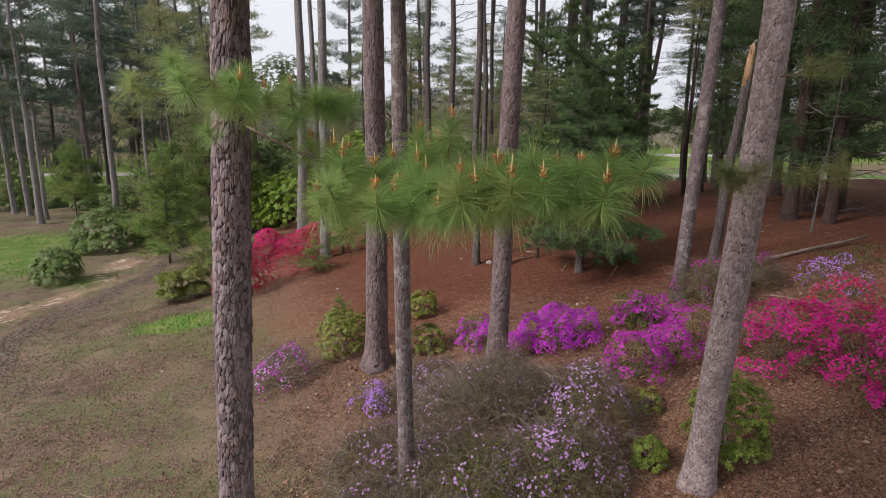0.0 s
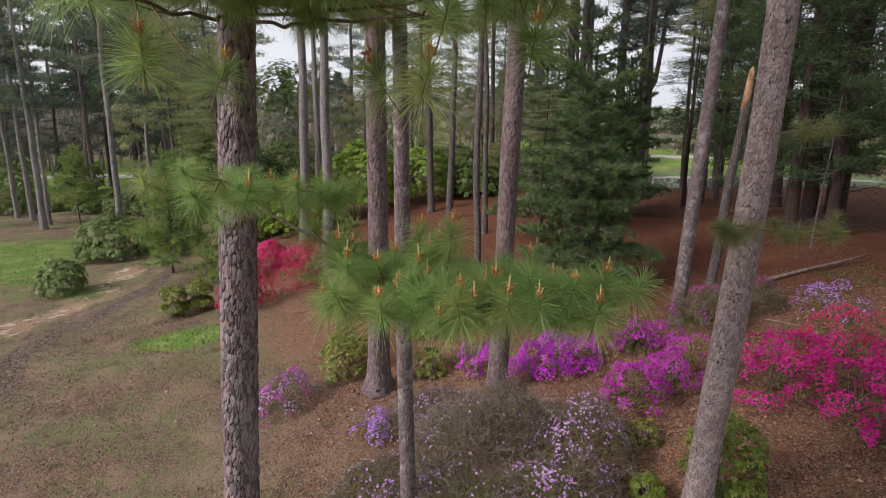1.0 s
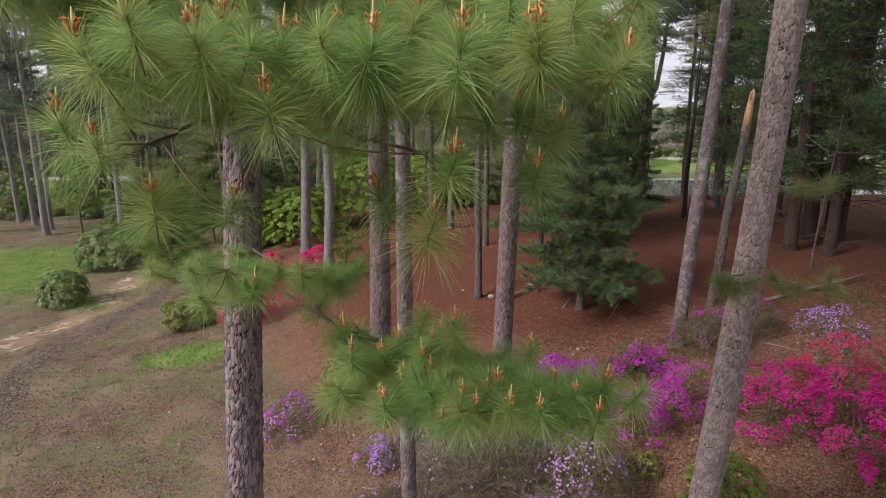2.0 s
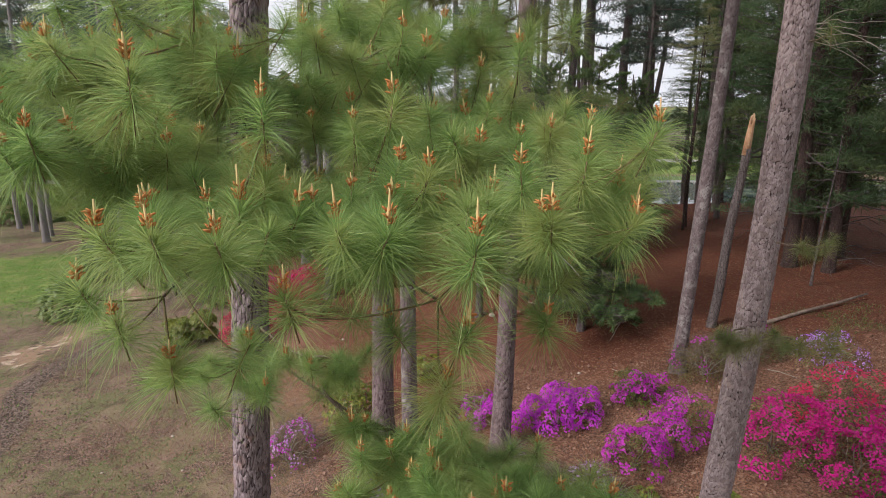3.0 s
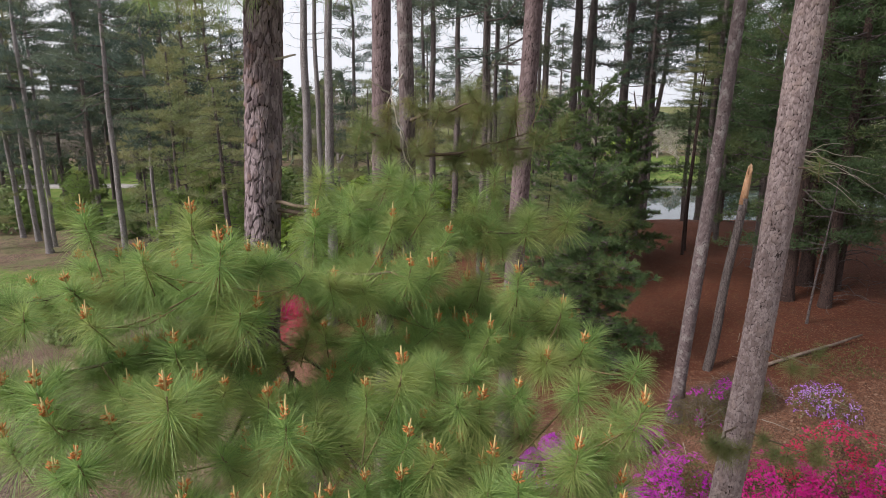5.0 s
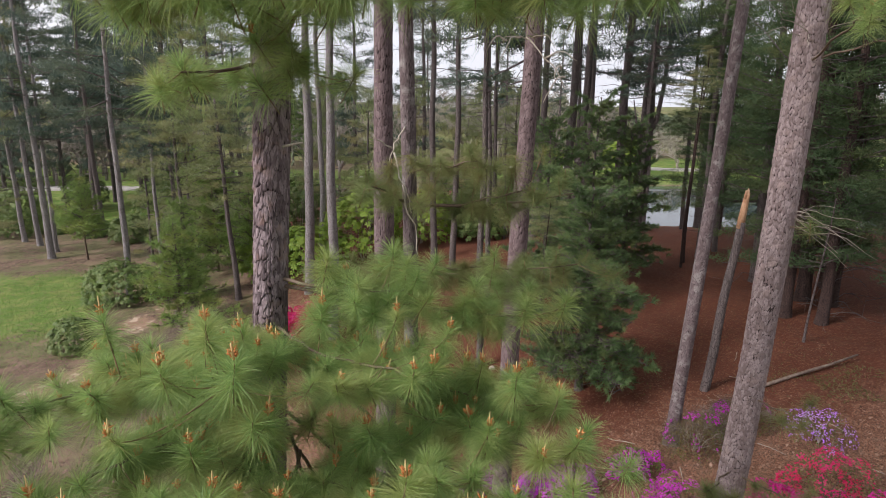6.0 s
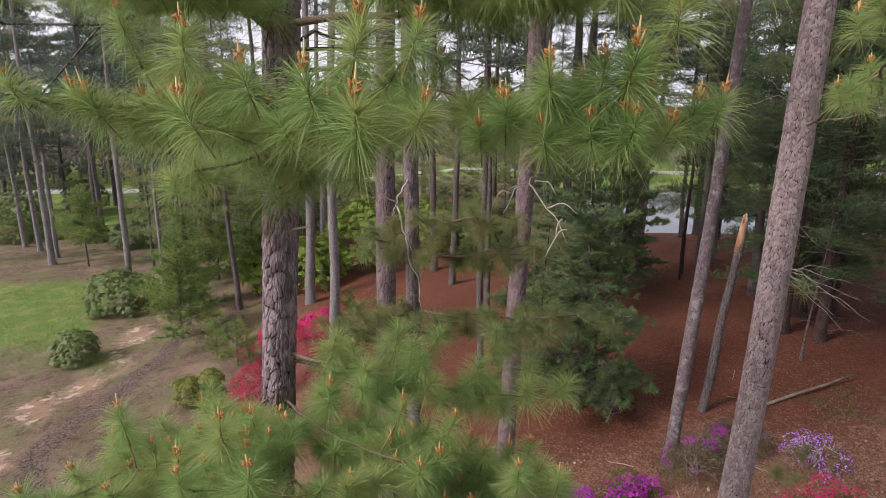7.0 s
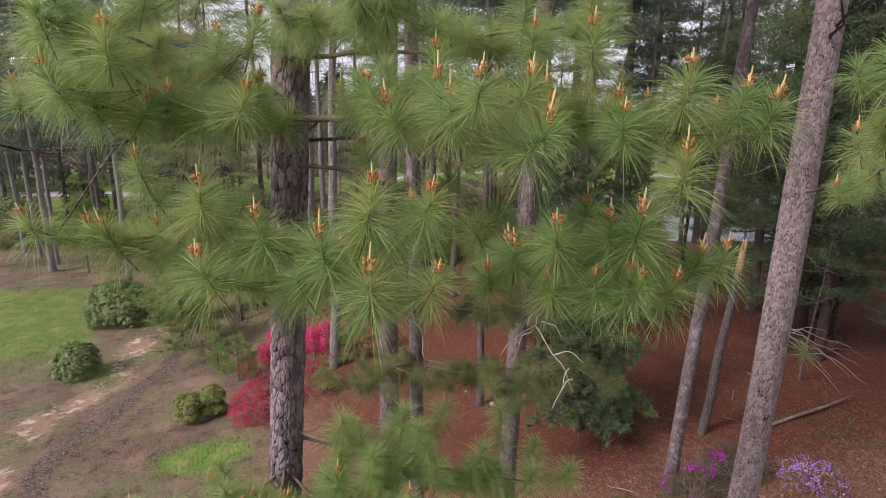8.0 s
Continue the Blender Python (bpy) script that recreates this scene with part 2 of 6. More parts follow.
def ground_material():
    """Dry leafy soil, with lawn, sandy track, dark gravel and red pine straw where the zone layers say."""
    m, n, l, p = nodes_of("woodland_floor")
    where = place_of(n)
    a = n.new("ShaderNodeAttribute")
    a.attribute_name = "zone"
    s = n.new("ShaderNodeSeparateColor")
    l.new(a.outputs["Color"], s.inputs[0])
    f1, f2, f3 = noise_of(n, l, 38, 6, where, 0.7), noise_of(n, l, 5, 5, where, 0.6), noise_of(n, l, 0.7, 3, where)
    v = n.new("ShaderNodeTexVoronoi")
    v.inputs["Scale"].default_value = 25
    l.new(where, v.inputs["Vector"])
    flake = v.outputs["Color"]
    sv = n.new("ShaderNodeSeparateColor")
    l.new(flake, sv.inputs[0])
    soil = rgb_mix(n, l, ramp(n, l, f1, 0.39, 0.62), (0.026, 0.017, 0.013), (0.245, 0.163, 0.122))
    soil = rgb_mix(n, l, maths(n, l, "MULTIPLY", ramp(n, l, sv.outputs[0], 0.7, 0.98), 0.6), soil, (0.29, 0.20, 0.14))
    soil = rgb_mix(n, l, maths(n, l, "MULTIPLY", ramp(n, l, maths(n, l, "ADD", maths(n, l, "MULTIPLY", f2, 0.5), maths(n, l, "MULTIPLY", noise_of(n, l, 0.45, 3, where), 0.5)), 0.44, 0.55), 0.68), soil, (0.118, 0.136, 0.054))
    soil = rgb_mix(n, l, maths(n, l, "MULTIPLY", ramp(n, l, noise_of(n, l, 2.2, 6, where, 0.7), 0.52, 0.66), 0.75), soil, (0.050, 0.033, 0.022))
    soil = rgb_mix(n, l, maths(n, l, "MULTIPLY", ramp(n, l, f3, 0.50, 0.66), 0.5), soil, (0.24, 0.165, 0.118))
    straw = rgb_mix(n, l, ramp(n, l, f1, 0.3, 0.7), (0.060, 0.0195, 0.0122), (0.158, 0.053, 0.029))
    straw = rgb_mix(n, l, maths(n, l, "MULTIPLY", ramp(n, l, sv.outputs[1], 0.75, 0.98), 0.6), straw, (0.22, 0.11, 0.06))
    straw = rgb_mix(n, l, maths(n, l, "MULTIPLY", ramp(n, l, f2, 0.5, 0.7), 0.5), straw, (0.11, 0.062, 0.033))
    lawn = rgb_mix(n, l, ramp(n, l, f1, 0.3, 0.7), (0.05, 0.12, 0.018), (0.145, 0.26, 0.04))
    lawn = rgb_mix(n, l, maths(n, l, "MULTIPLY", ramp(n, l, noise_of(n, l, 1.3, 5, where, 0.65), 0.42, 0.62), 0.7), lawn, (0.21, 0.245, 0.07))
    lawn = rgb_mix(n, l, maths(n, l, "MULTIPLY", ramp(n, l, f2, 0.49, 0.64), 0.6), lawn, (0.155, 0.115, 0.06))
    sand = rgb_mix(n, l, ramp(n, l, f1, 0.3, 0.7), (0.20, 0.13, 0.085), (0.30, 0.205, 0.14))
    sand = rgb_mix(n, l, ramp(n, l, noise_of(n, l, 1.7, 4, where), 0.5, 0.62), sand, (0.45, 0.35, 0.265))
    grit = rgb_mix(n, l, ramp(n, l, sv.outputs[2], 0.2, 0.9), (0.05, 0.036, 0.028), (0.20, 0.15, 0.12))

    def edge(v, lo=0.35, hi=0.65):
        w = maths(n, l, "ADD", v, maths(n, l, "MULTIPLY", maths(n, l, "SUBTRACT", f2, 0.5), 1.1))
        w = maths(n, l, "ADD", w, maths(n, l, "MULTIPLY", maths(n, l, "SUBTRACT", f1, 0.5), 0.5))
        return ramp(n, l, w, lo, hi)
    brown = rgb_mix(n, l, ramp(n, l, f1, 0.33, 0.67), (0.042, 0.020, 0.013), (0.285, 0.145, 0.092))
    brown = rgb_mix(n, l, maths(n, l, "MULTIPLY", ramp(n, l, sv.outputs[1], 0.6, 0.95), 0.6), brown, (0.33, 0.19, 0.125))
    c = rgb_mix(n, l, edge(a.outputs["Alpha"], 0.05, 0.5), soil, brown)
    c = rgb_mix(n, l, edge(a.outputs["Alpha"], 0.45, 0.95), c, straw)
    c = rgb_mix(n, l, edge(s.outputs[0]), c, lawn)
    c = rgb_mix(n, l, edge(s.outputs[2]), c, grit)
    c = rgb_mix(n, l, edge(s.outputs[1]), c, sand)
    l.new(c, p.inputs["Base Color"])
    p.inputs["Roughness"].default_value = 0.92
    p.inputs["Specular IOR Level"].default_value = 0.2
    h = maths(n, l, "ADD", f1, maths(n, l, "MULTIPLY", v.outputs["Distance"], 0.3))
    bump(n, l, p, h, 0.9, 0.035)
    return m


def water_material():
    m, n, l, p = nodes_of("pond_water")
    p.inputs["Base Color"].default_value = (0.05, 0.07, 0.075, 1)
    p.inputs["Roughness"].default_value = 0.02
    p.inputs["IOR"].default_value = 1.33
    bump(n, l, p, noise_of(n, l, 1.4, 4, place_of(n)), 0.05, 0.02)
    return m


FLOOR, WATER = ground_material(), water_material()


# ---- mesh helpers ----
rng = np.random.default_rng(7)


def mesh_of(name, verts, polys, mats, slots=None, smooth=False, attrs=None):
    """A mesh from arrays. polys: arrays of corner indices, all of 3 or all of 4 corners each."""
    me = bpy.data.meshes.new(name)
    verts = np.asarray(verts, np.float32)
    polys = [np.asarray(p, np.int32) for p in (polys if isinstance(polys, list) else [polys]) if len(p)]
    me.vertices.add(len(verts))
    me.vertices.foreach_set("co", verts.ravel())
    corners = np.concatenate([p.ravel() for p in polys])
    sizes = np.concatenate([np.full(len(p), p.shape[1], np.int32) for p in polys])
    me.loops.add(len(corners))
    me.loops.foreach_set("vertex_index", corners)
    me.polygons.add(len(sizes))
    me.polygons.foreach_set("loop_start", np.concatenate([[0], np.cumsum(sizes)[:-1]]).astype(np.int32))
    for m in (mats if isinstance(mats, (list, tuple)) else [mats]):
        me.materials.append(m)
    if slots is not None:
        me.polygons.foreach_set("material_index", np.asarray(slots, np.int32))
    if smooth:
        me.polygons.foreach_set("use_smooth", np.ones(len(sizes), bool))
    for key, values in (attrs or {}).items():
        values = np.asarray(values, np.float32)
        if values.ndim == 1:
            me.attributes.new(key, "FLOAT", "POINT").data.foreach_set("value", values)
        else:
            me.attributes.new(key, "FLOAT_COLOR", "POINT").data.foreach_set("color", values.ravel())
    me.update()
    me.validate()
    return me


def joined(pieces):
    """Several (verts, tris) as one."""
    vs, fs, k = [], [], 0
    for v, f in pieces:
        vs.append(v)
        fs.append(np.asarray(f) + k)
        k += len(v)
    return np.concatenate(vs), np.concatenate(fs)


def thing(name, x, y, z, label, category, group="", kind=""):
    ob = new(name)
    ob.empty_display_size = 0.2
    ob.matrix_world = pose(x, y, z)
    return tagged(ob, label, category, group, kind)


def part(name, me, parent, label="", at=(0, 0, 0)):
    ob = new(name, me)
    ob.parent = parent
    ob.location = at
    return tagged(ob, label)


def turns(axis, count=None):
    """Rotation matrices whose z column is the given direction, with a random roll."""
    z = np.asarray(axis, float)
    z = z / np.linalg.norm(z, axis=1, keepdims=True)
    a = rng.normal(size=z.shape)
    x = np.cross(a, z)
    x /= np.linalg.norm(x, axis=1, keepdims=True) + 1e-9
    return np.stack([x, np.cross(z, x), z], axis=2)


def scatter(verts, polys, at, rot, size):
    """Copies of a small template at many places, as one soup."""
    v = np.einsum("nij,vj->nvi", rot, verts) * np.asarray(size, float).reshape(-1, 1, 1) + np.asarray(at)[:, None, :]
    f = polys[None] + (np.arange(len(at)) * len(verts))[:, None, None]
    return v.reshape(-1, 3), f.reshape(-1, polys.shape[1])


def tube(points, radii, sides=6):
    """A round tapering tube along a line of points, as triangles."""
    p = np.asarray(points, float)
    r = np.broadcast_to(np.asarray(radii, float), (len(p),))
    d = np.gradient(p, axis=0)
    d /= np.linalg.norm(d, axis=1, keepdims=True) + 1e-9
    ref = np.array([0.31, 0.17, 0.93]) if abs(d[0][2]) < 0.8 else np.array([0.93, 0.31, 0.17])
    u = np.cross(d, ref)
    u /= np.linalg.norm(u, axis=1, keepdims=True) + 1e-9
    w = np.cross(d, u)
    a = np.arange(sides) * 2 * np.pi / sides
    v = p[:, None] + r[:, None, None] * (np.cos(a)[None, :, None] * u[:, None] + np.sin(a)[None, :, None] * w[:, None])
    v = np.concatenate([v.reshape(-1, 3), p[:1], p[-1:]])
    n = len(p)
    i, j = np.meshgrid(np.arange(n - 1), np.arange(sides), indexing="ij")
    a0, a1 = i * sides + j, i * sides + (j + 1) % sides
    b0, b1 = a0 + sides, a1 + sides
    f = np.concatenate([np.stack([a0, a1, b1], -1).reshape(-1, 3), np.stack([a0, b1, b0], -1).reshape(-1, 3)])
    k = np.arange(sides)
    c0 = np.stack([np.full(sides, n * sides), (k + 1) % sides, k], -1)
    c1 = np.stack([np.full(sides, n * sides + 1), (n - 1) * sides + k, (n - 1) * sides + (k + 1) % sides], -1)
    return v, np.concatenate([f, c0, c1])


def bent(a, b, sag=0.0, wobble=0.05, count=8):
    """A slightly crooked line from a to b that sags (or rises, minus) between them."""
    a, b = np.asarray(a, float), np.asarray(b, float)
    t = np.linspace(0, 1, count)[:, None]
    p = a + (b - a) * t
    p[:, 2] -= sag * np.sin(np.pi * t[:, 0])
    size = np.linalg.norm(b - a)
    w = rng.normal(size=(count, 3)) * wobble * size
    w = (w + np.roll(w, 1, 0) + np.roll(w, -1, 0)) / 3
    return p + w * np.sin(np.pi * t)


def smooth01(x):
    x = np.clip(x, 0, 1)
    return x * x * (3 - 2 * x)


# ---- the lie of the land ----
POND = (25.0, 54.3, 21.0, 12.4, 1.55)


def height(x, y):
    """The ground's height: a slope that climbs to a wooded bank, a pond behind it and rising land beyond."""
    x, y = np.asarray(x, float), np.asarray(y, float)
    yy = np.clip(y, -30, 38)
    z = 1.213 + 1.98 * np.tanh((x + 0.3 * (yy - 13) + 2) / 10) - 0.0569 * np.logaddexp(0, 0.6 * (13 - np.maximum(y, -20))) / 0.6
    q = (np.abs((x - POND[0]) / POND[2]) ** 4 + np.abs((y - POND[1]) / POND[3]) ** 4) ** 0.25
    z = z - 1.65 * np.clip((1.82 - q) / 0.8, 0, 1) * smooth01((x - 1) / 8) - 1.6 * smooth01((1.04 - q) / 0.25)
    side = smooth01((x + 25) / 25)
    z = z + (0.062 * (1 - side) + 0.02 * side) * np.clip(y - (48 + 22 * side), 0, 110)
    far = np.hypot(x, y)
    z = z + 7 * smooth01((far - 80) / 110)
    z = z + 0.05 * np.sin(x * 1.3 + 0.7 * y) * np.sin(0.9 * y - 0.4 * x) + 0.03 * np.sin(3.1 * x + 1.7) * np.sin(2.7 * y)
    return z


TRACK = np.array([(-12.6, 12.0), (-14.3, 16.5), (-14.0, 19.0), (-13.3, 21.8), (-14.2, 26.0), (-15.6, 30.5), (-17.5, 36.0)])


def track_side(x, y):
    """Distance to the right of the sandy track's middle line."""
    return x - np.interp(y, TRACK[:, 1], TRACK[:, 0])


def zones(x, y):
    """Shares of lawn, sand, gravel and straw."""
    s = track_side(x, y)
    inside = smooth01((y - 9) / 3) * smooth01((37 - y) / 5)
    wave = 0.35 * np.sin(y * 1.1) + 0.2 * np.sin(2.3 * y + 1)
    sand = inside * smooth01(1.3 - np.abs(s + wave * 0.5 + 0.2) / 1.3) * (0.50 + 0.20 * np.sin(1.9 * y + 0.6 * x) * np.sin(1.3 * x + 0.8 * y))
    grit = inside * np.maximum(smooth01(1.3 - np.abs(s - 1.75 - wave * 0.4) / 0.6) * 0.78, 0.30 * smooth01(1.2 - np.abs(s - 3.0 - wave) / 1.3) * smooth01((26 - y) / 6))
    lawn = smooth01((-s - 1.6) / 2.0) * smooth01((y - 20) / 6) * smooth01((37.5 - y) / 4) * 0.62
    lawn = np.maximum(lawn, 0.8 * smooth01(1.5 - np.hypot((x + 7.4) / 1.6, (y - 15.7) / 0.85)))
    lawn = np.maximum(lawn, 0.5 * smooth01(1.4 - np.hypot((x + 14.6) / 1.6, (y - 22.4) / 1.4)))
    lawn = np.maximum(lawn, 0.7 * smooth01((y - 46) / 5) * smooth01((-x - 16) / 6) * smooth01((78 - y) / 6))
    lawn = np.maximum(lawn, 0.7 * smooth01((y - 65) / 4) * smooth01((86 - y) / 5))
    lawn = np.maximum(lawn, 0.5 * smooth01((y - 84) / 8))
    straw = smooth01((x + 0.33 * (y - 12) + 6.3) / 6.5) * smooth01((y - 3.5 + 2.5 * smooth01((x + 3) / 3)) / 4) * smooth01((60 - y) / 10)
    straw = np.maximum(straw, 0.6 * smooth01((x - 0.5) / 3) * smooth01((y - 1) / 3) * smooth01((60 - y) / 10))
    straw = straw * (0.45 + 0.55 * smooth01((y - 11.0 - 0.5 * np.sin(1.3 * x)) / 3.5))
    return np.stack([lawn, sand, grit, straw], -1)


def line_steps(spans):
    return np.unique(np.round(np.concatenate([np.arange(a, b, s) for a, b, s in spans]), 4))


gx = line_steps([(-420, -120, 20), (-120, -40, 4), (-40, -18, 0.6), (-18, 13, 0.16), (13, 40, 0.8), (40, 120, 4), (120, 421, 20)])
gy = line_steps([(-300, -40, 20), (-40, 2, 3), (2, 17, 0.15), (17, 32, 0.3), (32, 70, 0.8), (70, 120, 4), (120, 421, 20)])
X, Y = np.meshgrid(gx, gy)
Z = height(X, Y)
near = smooth01((26 - np.hypot(X, Y)) / 10)
Z = Z + near * 0.012 * np.sin(11.3 * X + 2 * np.sin(5 * Y)) * np.sin(12.7 * Y + 2 * np.sin(4.1 * X))
GW = len(gx)
I, J = np.meshgrid(np.arange(len(gy) - 1), np.arange(GW - 1), indexing="ij")
quads = np.stack([I * GW + J, I * GW + J + 1, (I + 1) * GW + J + 1, (I + 1) * GW + J], -1).reshape(-1, 4)
ground = new("ground", mesh_of("ground", np.stack([X, Y, Z], -1).reshape(-1, 3), quads, FLOOR, smooth=True,
                               attrs={"zone": zones(X, Y).reshape(-1, 4)}))
tagged(ground, "sloping woodland ground of leaf litter, red pine straw and grass", "ground", kind="structure")

a = np.linspace(0, 2 * np.pi, 72, endpoint=False)
bulge = 1.1 / (np.cos(a) ** 4 + np.sin(a) ** 4) ** 0.25
rim = np.stack([POND[0] + bulge * POND[2] * np.cos(a), POND[1] + bulge * POND[3] * np.sin(a), np.full(72, POND[4])], -1)
pond = new("water", mesh_of("water", np.concatenate([rim, [[POND[0], POND[1], POND[4]]]]),
                            np.stack([np.arange(72), (np.arange(72) + 1) % 72, np.full(72, 72)], -1), WATER))
tagged(pond, "still pond reflecting pale sky behind the wooded bank", "pond", kind="structure")


def strip(name, line, width, lift, mat, label, category):
    """A road laid on the land along a line."""
    p = np.asarray(line, float)
    t = np.linspace(0, 1, 80)
    k = np.linspace(0, 1, len(p))
    c = np.stack([np.interp(t, k, p[:, 0]), np.interp(t, k, p[:, 1])], -1)
    d = np.gradient(c, axis=0)
    d /= np.linalg.norm(d, axis=1, keepdims=True)
    s = np.stack([-d[:, 1], d[:, 0]], -1) * width / 2
    rows = []
    for q, drop in ((c - s, 0.5), (c - s, 0.0), (c + s, 0.0), (c + s, 0.5)):
        rows.append(np.stack([q[:, 0], q[:, 1], height(c[:, 0], c[:, 1]) + lift - drop], -1))
    v = np.stack(rows, 1).reshape(-1, 3)
    i, j = np.meshgrid(np.arange(79), np.arange(3), indexing="ij")
    f = np.stack([i * 4 + j, i * 4 + j + 1, i * 4 + j + 5, i * 4 + j + 4], -1).reshape(-1, 4)
    return tagged(new(name, mesh_of(name, v, f, mat)), label, category, kind="structure")


strip("road", [(-12, 75), (5, 75), (25, 74.5), (60, 72)], 1.5, 0.12, PAVING, "pale paved lane on the far bank of the pond", "road")
strip("road", [(-75, 66), (-50, 68), (-36, 69), (-27, 69)], 3.0, 0.12, PAVING, "pale paved lane across the far lawn", "road")


# ---- pine parts ----
def hashed(i, j, k):
    h = np.sin(i * 127.1 + j * 311.7 + k * 74.7) * 43758.5453
    return h - np.floor(h)


def soft_noise(u, v, n, salt):
    """Smooth random values on a lattice that closes after n steps of u."""
    iu, iv = np.floor(u), np.floor(v)
    a, b = u - iu, v - iv
    a, b = a * a * (3 - 2 * a), b * b * (3 - 2 * b)
    c = [hashed(np.mod(iu + i, n), iv + j, salt) for i in (0, 1) for j in (0, 1)]
    return (c[0] * (1 - b) + c[1] * b) * (1 - a) + (c[2] * (1 - b) + c[3] * b) * a - 0.5


def plated_trunk(tall, r0, r1, lean, flare=0.0, around=72, step=0.022, cells=14, plate=0.11, deep=0.013, seed=0, kink=0.012, bow=0.0, wide=0.2, flat=0.0):
    """A pine bole from its foot at the origin, whose bark plates are real relief. lean: metres sideways (x, y) per metre of height."""
    zs = np.concatenate([np.arange(-0.35, min(11.3, tall), step), np.arange(11.3, tall, 0.12)])
    th = np.arange(around) * 2 * np.pi / around
    zz, tt = np.meshgrid(zs, th, indexing="ij")
    u, v = tt / (2 * np.pi) * cells, zz / plate
    warp = 0.55 * soft_noise(0.5 * u, 0.45 * v, cells // 2, seed) + 0.5 * soft_noise(2 * u, 1.7 * v, 2 * cells, seed + 1)
    wave = 0.7 * soft_noise(u, 0.3 * v, cells, seed + 2) + 0.4 * soft_noise(3 * u, 2 * v, 3 * cells, seed + 3)
    rag = 0.20 * soft_noise(4 * u, 3 * v, 4 * cells, seed + 4) + 0.12 * soft_noise(7 * u, 7 * v, 7 * cells, seed + 5)

    def plates(u, v, n, salt):
        iu, iv = np.floor(u), np.floor(v)
        d1, d2 = np.full(u.shape, 9.0), np.full(u.shape, 9.0)
        tone, lift = np.zeros(u.shape), np.zeros(u.shape)
        for a in (-1, 0, 1):
            for b in (-1, 0, 1):
                cu, cv = iu + a, iv + b
                w = np.mod(cu, n)
                px, py = cu + 0.1 + 0.8 * hashed(w, cv, salt), cv + 0.02 + 0.96 * hashed(w, cv, salt + 3)
                d = np.maximum(np.abs(u - px), 0.8 * np.abs(v - py)) * 0.4 + 0.6 * np.hypot(u - px, 0.85 * (v - py))
                close = d < d1
                d2 = np.where(close, d1, np.minimum(d2, d))
                tone = np.where(close, hashed(w, cv, salt + 7), tone)
                lift = np.where(close, py - v, lift)
                d1 = np.where(close, d, d1)
        return d2 - d1, tone, lift
    gap, tone, lift = plates(u + warp, v + wave, cells, seed)
    gap2, tone2, _ = plates(2 * u + 1.6 * warp, 2.0 * v + 1.5 * wave, 2 * cells, seed + 20)
    relief = smooth01((gap + 0.4 * rag) / wide) * (0.66 + 0.34 * smooth01((gap2 + 0.5 * rag + 0.02) / 0.10))
    layer = np.floor(3.0 * tone + 1.5 * tone2) / 4.0 if flat else 0.6 * tone + 0.6 * tone2
    out = deep * (relief * (0.6 + layer) - 0.7) + deep * (0.2 + 0.6 * flat) * relief * lift + 0.45 * deep * (1 - 0.5 * flat) * soft_noise(5 * u, 6 * v, 5 * cells, seed + 8) * relief
    tone = 0.6 * tone + 0.4 * tone2
    k = np.clip(zz / tall, 0, 1)
    r = r0 + (r1 - r0) * k + flare * np.exp(-np.maximum(zz, 0) / 0.28) * (1 + 0.35 * np.sin(3 * tt + seed) + 0.2 * np.sin(5 * tt + 2 * seed))
    r = r * (1 + 0.03 * np.sin(2 * tt + 1.3 * zz + seed)) + out
    cx = lean[0] * zz + bow * zz * zz + kink * np.sin(zz * 0.7 + seed) * np.clip(zz, 0, 1)
    cy = lean[1] * zz + kink * np.cos(zz * 0.6 + seed) * np.clip(zz, 0, 1)
    vs = np.stack([cx + r * np.cos(tt), cy + r * np.sin(tt), zz], -1).reshape(-1, 3)
    n = len(zs)
    i, j = np.meshgrid(np.arange(n - 1), np.arange(around), indexing="ij")
    f = np.stack([i * around + j, i * around + (j + 1) % around, (i + 1) * around + (j + 1) % around, (i + 1) * around + j], -1).reshape(-1, 4)
    cap = np.array([[cx[-1, 0], cy[-1, 0], zs[-1]]])
    q = np.arange(around)
    top = np.stack([(n - 1) * around + q, (n - 1) * around + (q + 1) % around, np.full(around, n * around)], -1)
    return np.concatenate([vs, cap]), [f, top], {"relief": np.append(relief.ravel(), 1), "plate": np.append(tone.ravel(), 0.5)}


def plain_trunk(tall, r0, r1, lean, seed, sides=14, flare=0.25):
    z = np.concatenate([[-0.3, 0, 0.2, 0.5], np.arange(1.0, tall, 0.8), [tall]])
    k = np.clip(z / tall, 0, 1)
    w = np.random.default_rng(seed)
    ph = w.uniform(0, 6, 4)
    cx = lean * z + 0.05 * np.sin(0.5 * z + ph[0]) * np.clip(z / 3, 0, 1) + 0.02 * np.sin(1.4 * z + ph[1])
    cy = 0.05 * np.sin(0.45 * z + ph[2]) * np.clip(z / 3, 0, 1)
    r = (r0 + (r1 - r0) * k) * (1 + flare * np.exp(-np.maximum(z, 0) / 0.3))
    return tube(np.stack([cx, cy, z], -1), r, sides), (lambda h: (np.interp(h, z, cx), np.interp(h, z, cy)))


